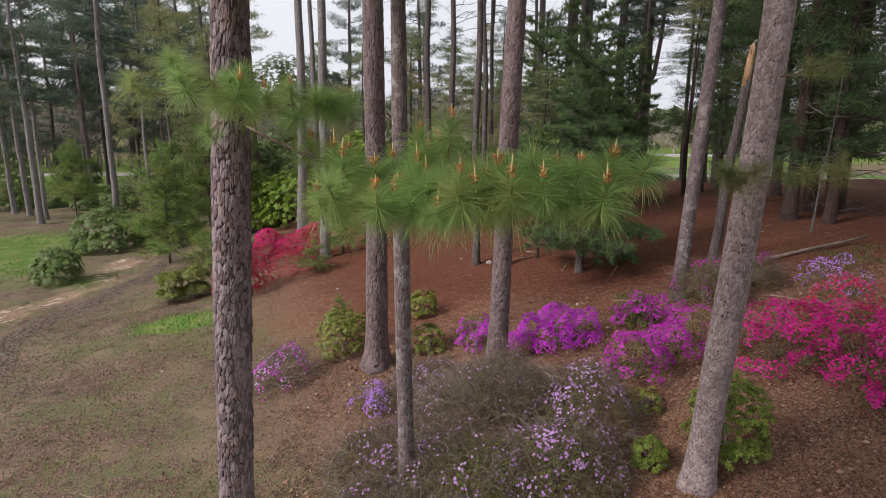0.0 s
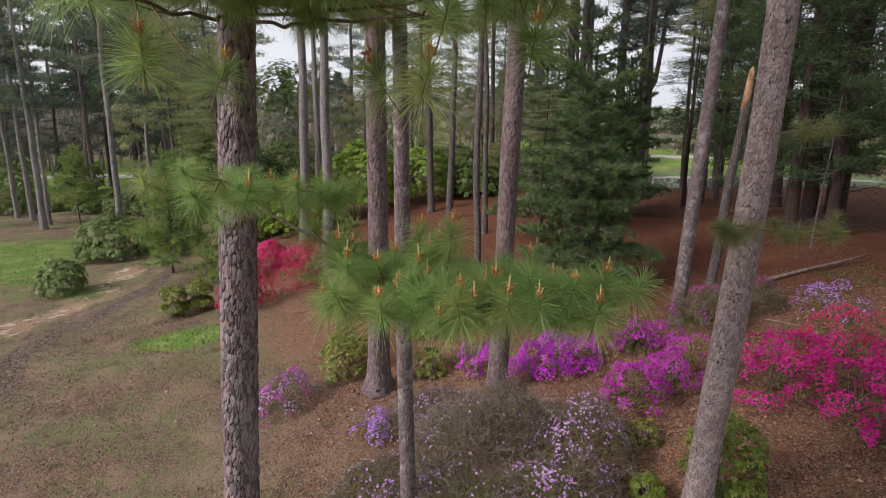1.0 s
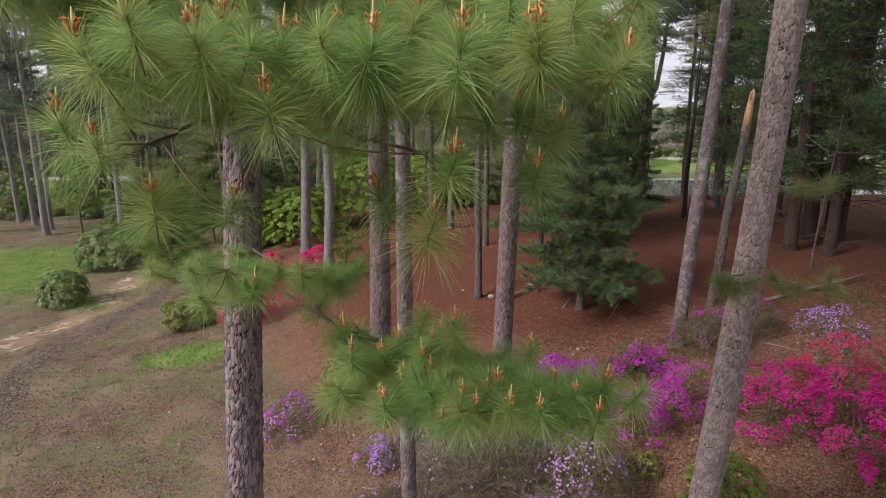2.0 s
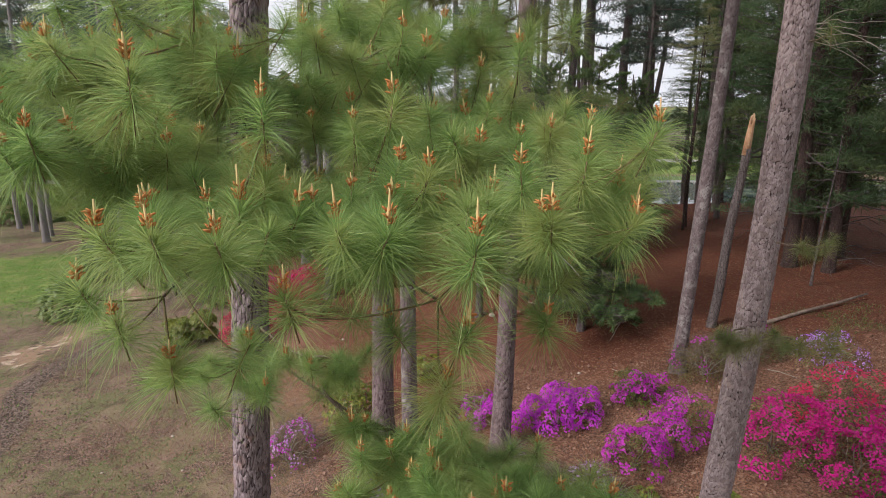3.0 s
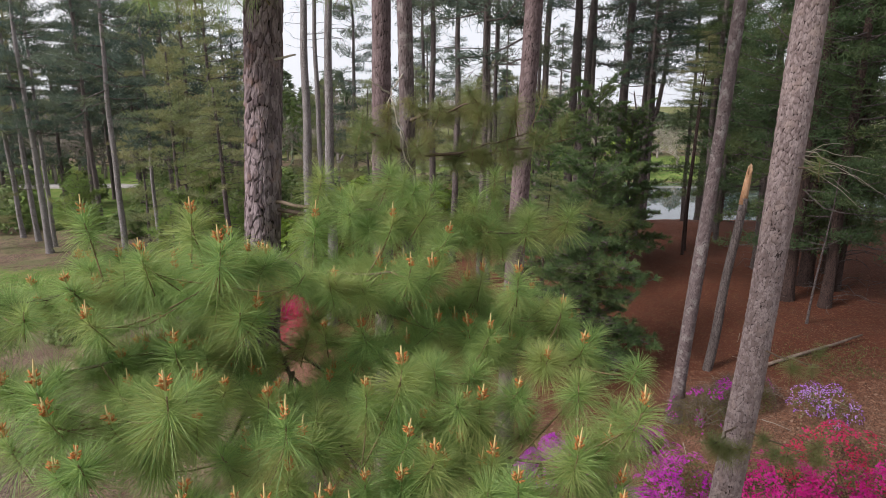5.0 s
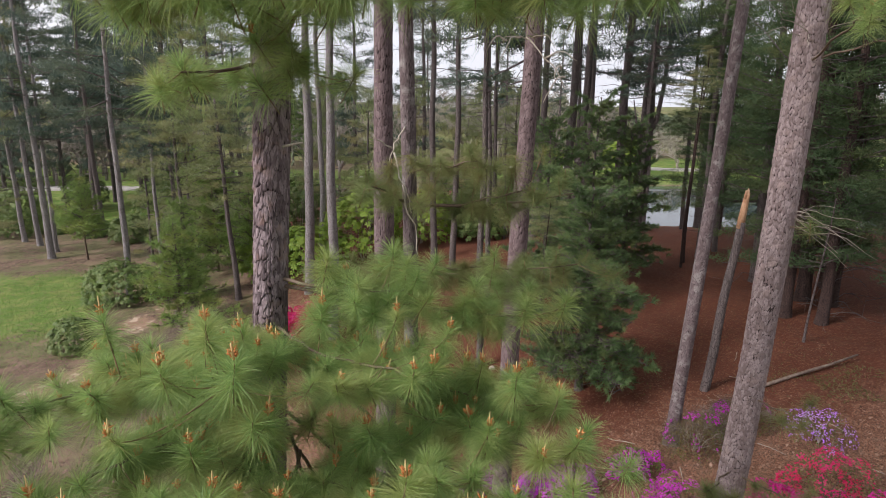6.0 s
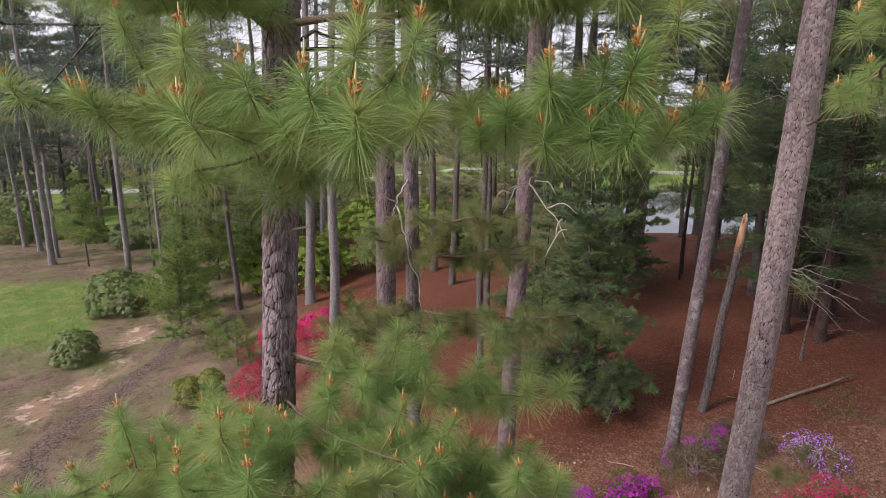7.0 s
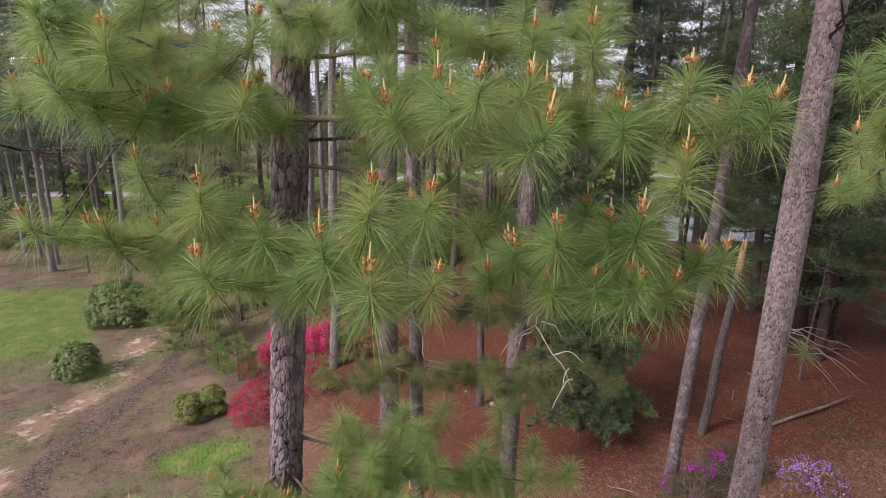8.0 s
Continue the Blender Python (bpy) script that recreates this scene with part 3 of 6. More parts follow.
def blades(count, root, aim, spread, long, wide, droop, segments=3, up=0.0):
    """Thin pointed needles from root points, each a curved narrow strip. Returns verts and triangles."""
    d = aim + rng.normal(size=(count, 3)) * spread
    d /= np.linalg.norm(d, axis=1, keepdims=True)
    side = np.cross(d, rng.normal(size=(count, 3)))
    side /= np.linalg.norm(side, axis=1, keepdims=True) + 1e-9
    ln = (long * rng.uniform(0.75, 1.1, count))[:, None]
    rows = []
    for s in range(segments):
        t = s / segments
        c = root + d * ln * t + np.array([0, 0, -droop]) * ln * t * t
        w = wide * (1 - 0.55 * t) / 2
        rows += [c - side * w, c + side * w]
    rows.append(root + d * ln + np.array([0, 0, -droop]) * ln)
    v = np.stack(rows, 1)
    k = v.shape[1]
    f = []
    for s in range(segments - 1):
        f += [(2 * s, 2 * s + 1, 2 * s + 3), (2 * s, 2 * s + 3, 2 * s + 2)]
    f.append((k - 3, k - 2, k - 1))
    f = np.array(f)[None] + (np.arange(count) * k)[:, None, None]
    return v.reshape(-1, 3), f.reshape(-1, 3)


def tuft_mesh(name, needles, long, old, dull=False):
    """The end of a pine twig, along +z to the origin: a brush of long needles."""
    h = rng.uniform(-0.17 if old else -0.12, 0.0, needles)
    a = rng.uniform(0, 2 * np.pi, needles)
    open_ = np.clip(0.45 + 1.3 * (-h / 0.12) + rng.normal(size=needles) * 0.3, 0.08, 2.4)
    if old:
        open_ = np.clip(1.2 + rng.normal(size=needles) * 0.35, 0.5, 2.2)
    aim = np.stack([np.cos(a) * np.sin(open_), np.sin(a) * np.sin(open_), np.cos(open_)], -1)
    root = np.stack([0.006 * np.cos(a), 0.006 * np.sin(a), h], -1)
    v, f = blades(needles, root, aim, 0.06, long * (0.82 + 0.13 * open_), 0.0023, 0.34 if not old else 0.38, 2 if old else 3)
    tw, tf = tube([(0, 0, -0.2), (0, 0, -0.08), (0, 0, 0.004)], (0.0030, 0.0032, 0.0035), 5)
    slots = np.concatenate([np.zeros(len(f)), np.ones(len(tf))])
    v, f = joined([(v, f), (tw, tf)])
    return mesh_of(name, v, f, [NEEDLE_SHADED if dull else NEEDLE_OLD if old else NEEDLE, SHOOT], slots)


def cone_mesh(name, count):
    """A cluster of small orange pollen cones round the foot of pale upright shoots."""
    ring = np.array([(0, 0, 0), (0.5, 0, 0.25), (0, 0.5, 0.25), (-0.5, 0, 0.25), (0, -0.5, 0.25), (0.42, 0, 0.7), (0, 0.42, 0.7), (-0.42, 0, 0.7), (0, -0.42, 0.7), (0, 0, 1)])
    ring = ring * np.array([0.30, 0.30, 1])
    tri = []
    for k in range(4):
        q = (k + 1) % 4
        tri += [(0, 1 + q, 1 + k), (1 + k, 1 + q, 5 + q), (1 + k, 5 + q, 5 + k), (5 + k, 5 + q, 9)]
    a = rng.uniform(0, 2 * np.pi, count)
    h = rng.uniform(0.0, 0.045, count)
    aim = np.stack([np.cos(a), np.sin(a), rng.uniform(0.1, 1.5, count)], -1)
    at = np.stack([0.005 * np.cos(a), 0.005 * np.sin(a), h], -1)
    v, f = scatter(ring, np.array(tri), at, turns(aim), rng.uniform(0.019, 0.031, count))
    shoots, total = [], 0
    for k in range(rng.integers(1, 4)):
        ln = rng.uniform(0.06, 0.115) if k == 0 else rng.uniform(0.045, 0.07)
        off = rng.normal(size=2) * (0.004 if k == 0 else 0.012)
        shoots.append(tube([(0, 0, 0), (off[0] * 0.6, off[1] * 0.6, ln * 0.5), (off[0], off[1], ln)], (0.0055, 0.005, 0.002), 5))
    sv, sf = joined(shoots)
    slots = np.concatenate([np.zeros(len(f)), np.ones(len(sf))])
    v, f = joined([(v, f), (sv, sf)])
    return mesh_of(name, v, f, [POLLEN, CANDLE], slots, smooth=True)


TUFTS = [tuft_mesh("needle_tuft", 340, 0.195, False) for _ in range(5)]
OLD_TUFTS = [tuft_mesh("needle_tuft_old", 215, 0.18, True) for _ in range(4)]
SHADED_TUFTS = [tuft_mesh("needle_tuft_shaded", 190, 0.19, k > 2, True) for k in range(5)]
CONES = [cone_mesh("pollen_cones", 20) for _ in range(5)]


def tuft(parent, base, at, aim, size=1.0, cones=True, old=False, dull=False):
    """A needle tuft of a tree, with pollen cones at its tip. at: in the world."""
    k = int(rng.integers(0, 1000))
    ob = new("needle_tuft", (SHADED_TUFTS if dull else OLD_TUFTS if old else TUFTS)[k % (4 if old else 5)])
    ob.parent = parent
    r = Matrix([list(row) for row in turns(np.array([aim]))[0]]).to_4x4()
    ob.matrix_local = Matrix.Translation(Vector(at) - Vector(base)) @ r @ Matrix.Scale(size, 4)
    if cones:
        c = new("candle_shoot", CONES[k % 5])
        c.parent = ob
        up = Matrix([list(row) for row in turns(np.array([np.array([0, 0, 1.0]) + 0.25 * np.asarray(aim) + rng.normal(size=3) * 0.06]))[0]]).to_4x4()
        c.matrix_local = r.inverted() @ Matrix.Translation((0, 0, 0.026)) @ up
        tagged(c, "pale shoot with orange pollen cones at its foot")
    return ob


def bough(tree, base, limbs, tips, fill, cone_share=1.0, thick=0.016, old_share=1.0, floor=0.0, dull=False, start=4, loose=1.0, grown=1.0):
    """Limbs from a trunk that end in twigs with needle tufts. limbs: (foot, end, sag); tips: places of tuft ends; fill: further tufts per limb."""
    lines = [bent(a, b, s, 0.035 / max(1.0, float(np.linalg.norm(np.subtract(b, a))) / 1.2), 14) for a, b, s in limbs]
    for p in lines:
        v, f = tube(p - base, np.linspace(thick, 0.007, len(p)), 8)
        part("branch", mesh_of("branch", v, f, TWIG, smooth=True), tree, "dark brown scaly pine bough")
    extra = []
    for p in lines:
        out = p[-1] - p[0]
        for _ in range(fill):
            c = p[int(rng.integers(start, len(p)))]
            w = rng.normal(size=3) * np.array([0.26, 0.22, 0.09]) * loose
            w[2] = max(w[2], -0.06)
            q = c + w + out / np.linalg.norm(out) * rng.uniform(0.02, 0.2) * loose
            q[2] = max(q[2], floor + rng.uniform(0, 0.12))
            extra.append((q, rng.random() < 0.5 * cone_share))
    for spot, marked in [(np.asarray(t, float), True) for t in tips] + extra:
        best = None
        for p in lines:
            for k in range(2, len(p)):
                back = np.dot(spot - p[k], p[k] - p[0]) / (np.linalg.norm(p[k] - p[0]) + 1e-6)
                d = np.linalg.norm(spot - p[k]) + (0.6 if back < 0.0 else 0.0) + 0.25 * abs(np.linalg.norm(spot - p[k]) - 0.3)
                if best is None or d < best[0]:
                    best = (d, p[k])
        foot = best[1]
        run = spot - foot
        size = np.linalg.norm(run) + 1e-6
        aim = run / size * 0.45 + np.array([0, 0, 0.85]) + rng.normal(size=3) * 0.13
        aim /= np.linalg.norm(aim)
        mid = spot - aim * min(0.18, 0.35 * size)
        t = np.linspace(0, 1, 8)[:, None]
        line = (1 - t) ** 2 * foot + 2 * t * (1 - t) * mid + t ** 2 * spot
        part("twig", mesh_of("twig", *tube(line - base, np.linspace(0.0050, 0.0030, 8), 5), SHOOT, smooth=True), tree)
        big = grown * rng.uniform(0.85, 1.22)
        tuft(tree, base, spot, aim, big, marked and rng.random() < cone_share, False, dull)
        if rng.random() < old_share:
            q = line[5]
            tuft(tree, base, q, line[6] - line[4], big * rng.uniform(0.8, 1.0), False, True, dull)
        if size > 0.45 and rng.random() < old_share:
            tuft(tree, base, line[3] + rng.normal(size=3) * 0.03, line[4] - line[2] + rng.normal(size=3) * 0.05, 0.85, False, True, dull)


def branch_mesh(name, seed, long, clumps, count, blade, wide, mats, flat=0.22, droop=0.1, spread=0.34, start=0.35):
    """One leafy branch of a farther conifer, along +x from the origin."""
    global rng
    rng = np.random.default_rng(seed)
    spine = bent((0, 0, 0), (long, 0, 0.12 * long), -0.05 * long, 0.03, 8)
    wood = [tube(spine, np.linspace(0.028, 0.006, 8) * long / 2.2, 5)]
    tufts = []
    for _ in range(clumps):
        t = rng.uniform(start, 1.0)
        c = np.array([np.interp(t, np.linspace(0, 1, 8), spine[:, k]) for k in range(3)])
        w = rng.normal(size=3) * np.array([0.5, 1.0, flat]) * spread * long * (1.15 - 0.7 * t) * 0.6
        e = c + w
        wood.append(tube([c, (c + e) / 2 + [0, 0, -0.02], e], (0.01, 0.008, 0.005), 3))
        out = w / (np.linalg.norm(w) + 1e-6) * 0.6 + np.array([0.5, 0, 0.45])
        root = np.repeat(e[None], count, 0) - out * rng.uniform(0, 0.12, (count, 1))
        tufts.append(blades(count, root, out, 0.62, blade, wide, droop, 1))
    wv, wf = joined(wood)
    tv, tf = joined(tufts)
    v, f = joined([(wv, wf), (tv, tf)])
    return mesh_of(name, v, f, mats, np.concatenate([np.zeros(len(wf)), np.ones(len(tf))]))


DENSE_BRANCH = [branch_mesh("dense_branch", 60 + k, 1.6, 60, 34, 0.17, 0.016, [BARK_FAR, NEEDLE_DARK], 0.2, 0.1, 0.42, 0.1) for k in range(4)]
YOUNG_BRANCH = [branch_mesh("young_branch", 70 + k, 0.9, 14, 34, 0.19, 0.011, [BARK_FAR, NEEDLE_YOUNG], 0.35, 0.1, 0.42, 0.25) for k in range(3)]
rng = np.random.default_rng(11)


def crown_mesh(name, seed, limbs, count, blade, wide, mats, dead=9, long=9.0):
    """The uneven crown of a farther pine: long metres from its lowest limb at the origin to the tip, limbs with clumps of needles, dead limbs below."""
    global rng
    rng = np.random.default_rng(seed)
    wood, tufts = [], []
    for k in range(limbs):
        t = ((k + rng.random()) / limbs) ** 0.95
        az = rng.uniform(0, 2 * np.pi)
        shape = 0.6 + 1.4 * t if t < 0.28 else 1.0 - 0.85 * ((t - 0.28) / 0.72) ** 1.3
        ln = 2.7 * shape * rng.uniform(0.35, 1.2) * (0.55 if math.sin(2 * az + 5 * t + seed) > 0.6 else 1.0) + 0.2
        p = math.radians(-6 + 48 * t + rng.normal() * 12)
        d = np.array([math.cos(az) * math.cos(p), math.sin(az) * math.cos(p), math.sin(p)])
        foot = np.array([0, 0, long * t])
        line = bent(foot, foot + d * ln, 0.06 * ln, 0.06, 5)
        wood.append(tube(line, np.linspace(0.035, 0.012, 5) * (1.1 - 0.7 * t), 4))
        for _ in range(2 + int(2.0 * ln)):
            s = rng.uniform(0.4, 1.05)
            c = foot + d * ln * s + rng.normal(size=3) * np.array([0.3, 0.3, 0.08])
            out = d * 0.5 + np.array([0, 0, 0.45])
            root = c + rng.normal(size=(count, 3)) * np.array([0.24, 0.24, 0.06])
            tufts.append(blades(count, root, out, 0.75, blade, wide, 0.1, 1))
    for k in range(dead):
        az, ln = rng.uniform(0, 2 * np.pi), rng.uniform(0.5, 1.7)
        foot = np.array([0, 0, rng.uniform(-3.2, 0.6)])
        d = np.array([math.cos(az), math.sin(az), rng.uniform(-0.25, 0.25)])
        line = bent(foot, foot + d * ln, -0.08 * ln, 0.1, 5)
        wood.append(tube(line, np.linspace(0.02, 0.006, 5), 3))
        for _ in range(3):
            q = line[int(rng.integers(2, 5))]
            wood.append(tube([q, q + (d + rng.normal(size=3) * 0.7) * 0.4], (0.008, 0.004), 3))
    wv, wf = joined(wood)
    tv, tf = joined(tufts)
    v, f = joined([(wv, wf), (tv, tf)])
    return mesh_of(name, v, f, mats, np.concatenate([np.zeros(len(wf)), np.ones(len(tf))]))


def crown(tree, axis, low, high, count, meshes, reach_low, reach_high, pitch_low=-6, pitch_high=42, seed=0, uneven=0.3):
    """Branches set round a trunk in a spiral. axis: the trunk's place at a height."""
    w = np.random.default_rng(seed + 900)
    for k in range(count):
        t = (k + w.uniform(-0.4, 0.4)) / count
        t = min(max(t, 0), 1)
        h = low + (high - low) * t
        x, y = axis(h)
        s = (reach_low + (reach_high - reach_low) * t) * w.uniform(1 - uneven, 1 + uneven)
        ob = new("branch", meshes[int(w.integers(0, len(meshes)))])
        ob.parent = tree
        ob.matrix_local = pose(x, y, h, 0, -(pitch_low + (pitch_high - pitch_low) * t + w.uniform(-9, 9)), math.degrees(2.4 * k + w.uniform(-0.4, 0.4))) @ Matrix.Scale(s, 4)


FAR_CROWN = [crown_mesh("far_crown", 40 + k, 40, 48, 0.29, 0.036, [BARK_FAR, NEEDLE_FAR]) for k in range(5)]
LIGHT_CROWN = [crown_mesh("light_crown", 50 + k, 40, 50, 0.28, 0.034, [BARK_FAR, NEEDLE_LIGHT]) for k in range(3)]
LOW_CROWN = [crown_mesh("low_crown", 55 + k, 110, 44, 0.26, 0.026, [BARK_FAR, NEEDLE_DEEP], 10, 15.0) for k in range(3)]
rng = np.random.default_rng(11)


def top_of(tree, axis, low, high, meshes, reach, seed):
    """Sets one of the crowns on a trunk, stretched to its height and leaning with it."""
    ob = part("crown", meshes[seed % len(meshes)], tree)
    (x0, y0), (x1, y1) = axis(low), axis(high)
    lean = Matrix(((1, 0, (x1 - x0) / (high - low), x0), (0, 1, (y1 - y0) / (high - low), y0), (0, 0, 1, low), (0, 0, 0, 1)))
    ob.matrix_local = lean @ Matrix.Rotation(2.4 * seed, 4, "Z") @ Matrix.Diagonal((reach, reach, (high - low) / (15.0 if meshes is LOW_CROWN else 9.0), 1))
    return ob


def pine(x, y, lean, wide, tall, low, count, seed, bark_mat, meshes, label, group, reach=1.0, name="pine_tree"):
    z = float(height(x, y))
    tree = thing(name, x, y, z, label, "pine tree", group)
    (v, f), axis = plain_trunk(tall, wide / 2, wide * 0.16, lean, seed)
    part("trunk", mesh_of("trunk", v, f, bark_mat, smooth=True), tree)
    if count:
        top_of(tree, axis, low, tall, meshes, reach, seed)
    return tree


# ---- the pine beside the camera's climb, with the near boughs ----
AX, AY = -1.90, 4.42
A_FOOT = np.array([AX, AY, float(height(AX, AY))])


def on_a(z):
    return np.array([AX + 0.058 * (z - A_FOOT[2]), AY, z])


near_pine = thing("pine_tree", *A_FOOT, "tall loblolly pine with scaly brown bark and long-needled boughs", "pine tree", "pines on the slope")
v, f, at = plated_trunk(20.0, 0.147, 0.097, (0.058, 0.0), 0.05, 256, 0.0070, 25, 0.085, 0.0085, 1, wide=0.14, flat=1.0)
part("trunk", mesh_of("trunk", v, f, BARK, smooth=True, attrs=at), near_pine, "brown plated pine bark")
TIPS_LOW = [(-0.57, 3.26, 5.50), (-0.38, 3.11, 5.33), (-0.63, 3.41, 5.18), (-0.31, 3.50, 5.49), (-0.10, 3.33, 5.55), (0.03, 3.24, 5.71), (0.14, 2.83, 5.39),
            (-0.04, 2.89, 5.28), (0.32, 3.06, 5.52), (0.45, 2.72, 5.44), (0.63, 2.76, 5.51), (0.80, 2.85, 5.53), (-0.16, 3.58, 5.65), (0.74, 2.72, 5.41), (-0.92, 4.1, 5.59), (-0.41, 3.4, 5.45)]
bough(near_pine, A_FOOT, [(on_a(5.75), (0.35, 3.15, 5.36), 0.12), ((-0.95, 4.02, 5.55), (-0.35, 3.35, 5.25), 0.02), ((-0.55, 3.75, 5.44), (0.5, 3.0, 5.42), 0.03), ((-0.6, 3.78, 5.45), (0.05, 3.25, 5.42), 0.03)], TIPS_LOW, 19, 0.8, 0.012, 1.0, 5.28, False, 8, 0.75, 0.9)
bough(near_pine, A_FOOT, [((0.0, 3.2, 5.40), (0.52, 2.9, 5.46), 0.02), ((-0.15, 3.3, 5.38), (0.22, 2.9, 5.40), 0.02)], [(0.80, 2.85, 5.5), (0.55, 2.95, 5.46), (0.2, 2.95, 5.42)], 11, 0.7, 0.008, 1.0, 5.36, False, 3, 0.5)
TIPS_LEFT = [(-1.11, 3.28, 5.91), (-0.92, 3.58, 5.92), (-1.33, 3.03, 5.93), (-1.57, 3.9, 5.68), (-0.6, 3.95, 5.88), (-1.45, 3.2, 6.05)]
bough(near_pine, A_FOOT, [(on_a(5.95), (-1.35, 3.5, 5.95), 0.06), (on_a(5.95), (-0.75, 3.75, 5.88), 0.05)], TIPS_LEFT, 13, 0.3, 0.011, 0.4, 0.0, False, 5, 0.55, 0.75)
TIPS_MID = [(-1.20, 2.06, 6.76), (-1.41, 2.21, 6.83), (-0.57, 1.91, 6.89), (-0.49, 2.30, 6.92), (-1.08, 2.17, 6.55), (-0.06, 2.18, 6.47), (0.28, 2.59, 6.89),
            (0.47, 2.60, 6.81), (0.35, 2.45, 6.63), (0.01, 2.14, 6.69), (-0.34, 2.74, 6.51), (-0.9, 2.5, 6.5)]
bough(near_pine, A_FOOT, [(on_a(7.0), (-0.1, 2.5, 6.70), 0.0), (on_a(7.0), (-1.2, 2.4, 6.74), 0.0), (on_a(7.05), (0.3, 2.65, 6.82), 0.0)], TIPS_MID, 2, 1.0, 0.014, 0.3, 6.82, False, 9, 0.7)
TIPS_HIGH = [(-1.15, 2.23, 7.60), (-0.71, 2.25, 7.48), (-0.46, 2.67, 7.41), (0.19, 2.19, 7.26), (-0.13, 2.42, 7.23), (0.46, 2.37, 7.28), (0.78, 2.54, 7.40),
             (0.25, 2.09, 7.11), (0.03, 1.91, 7.06), (-0.25, 2.03, 7.07), (-0.42, 2.33, 7.16), (-0.78, 2.17, 7.13), (-1.21, 2.04, 7.06), (-0.89, 1.76, 7.11),
             (-0.75, 1.86, 7.07), (-0.46, 2.24, 7.05), (-0.72, 2.29, 7.23), (-1.55, 2.13, 7.32), (-0.29, 2.68, 7.51), (0.01, 2.77, 7.29), (0.08, 2.75, 7.3), (0.77, 3.41, 7.27), (-1.74, 2.35, 7.55)]
bough(near_pine, A_FOOT, [(on_a(7.05), (-0.3, 2.4, 7.0), 0.05), ((-0.95, 3.5, 6.98), (0.35, 2.6, 7.1), 0.04), ((-1.1, 3.75, 7.0), (-0.9, 2.2, 7.02), 0.04), ((-1.3, 4.1, 7.02), (-1.5, 2.5, 7.35), 0.04), (on_a(7.15), (-1.95, 2.75, 7.45), 0.05)], TIPS_HIGH, 27, floor=7.02, start=3, thick=0.013)
TIPS_CROWN = [(-0.68, 3.15, 7.80), (-0.28, 3.17, 7.86), (-0.14, 3.41, 7.46), (0.04, 3.41, 7.43), (0.56, 4.01, 7.29), (0.50, 4.08, 7.46), (-1.15, 2.85, 8.04),
              (-1.54, 2.87, 7.99), (-0.94, 3.90, 7.98), (-0.86, 4.4, 8.08), (-0.41, 3.60, 8.05), (-0.08, 3.55, 7.96), (-1.70, 2.66, 7.74), (-1.04, 2.98, 7.67), (-1.42, 3.18, 8.12), (-2.10, 3.35, 8.09), (-2.0, 3.0, 7.8)]
bough(near_pine, A_FOOT, [(on_a(7.6), (0.3, 3.7, 7.4), 0.08), (on_a(7.7), (-0.4, 3.35, 7.8), 0.08), (on_a(7.75), (-1.3, 3.1, 7.8), 0.08), (on_a(7.7), (-2.0, 3.3, 7.75), 0.05), (on_a(7.6), (-2.4, 3.0, 7.7), 0.05)], TIPS_CROWN, 30, start=3, thick=0.013)
TIPS_INNER = [(-0.55, 3.2, 7.5), (-0.2, 3.05, 7.38), (0.15, 3.2, 7.5), (0.45, 3.1, 7.38), (0.75, 3.35, 7.42), (0.3, 3.5, 7.58), (-0.8, 3.4, 7.42), (0.62, 3.6, 7.52)]
bough(near_pine, A_FOOT, [(on_a(7.45), (0.6, 3.25, 7.3), 0.06), ((-0.75, 3.85, 7.32), (0.05, 3.0, 7.3), 0.03)], TIPS_INNER, 20, 0.7, 0.012, 0.8, 7.3, False, 5, 0.9, 0.9)
TIPS_BACK = [(-0.7, 3.9, 8.15), (-0.3, 4.0, 8.2), (0.1, 4.1, 8.1), (0.45, 4.0, 8.0), (-0.5, 4.3, 8.3), (0.25, 4.4, 8.25), (-0.95, 4.2, 8.25)]
bough(near_pine, A_FOOT, [(on_a(8.0), (0.4, 4.0, 7.9), 0.04), (on_a(8.05), (-0.4, 4.1, 8.05), 0.03)], TIPS_BACK, 16, 0.35)
TIPS_TOP = [(-1.58, 2.88, 10.27), (-1.22, 2.68, 10.17), (-1.00, 2.70, 10.03), (-0.69, 2.50, 9.99), (-1.66, 3.25, 9.91), (0.00, 2.81, 9.79), (0.25, 2.65, 9.80), (0.43, 2.59, 9.82),
            (0.57, 2.58, 9.84), (0.75, 2.58, 9.81), (0.58, 2.54, 10.09), (0.25, 2.56, 10.04), (0.48, 2.62, 10.05), (-0.48, 2.56, 10.19), (-0.25, 2.5, 10.18), (-1.06, 3.18, 9.61), (0.77, 2.64, 10.32),
            (-0.66, 3.3, 9.8), (0.10, 2.9, 9.9), (0.9, 2.7, 9.9), (-1.9, 3.0, 9.95), (-1.35, 3.1, 9.9)]
bough(near_pine, A_FOOT, [(on_a(10.15), (0.55, 2.85, 9.8), -0.06), (on_a(9.75), (-0.6, 2.8, 9.8), 0.02), (on_a(9.8), (-1.55, 3.15, 9.9), 0.04)], TIPS_TOP, 17, 1.0, 0.016, 1.0, 9.80, False, 7)
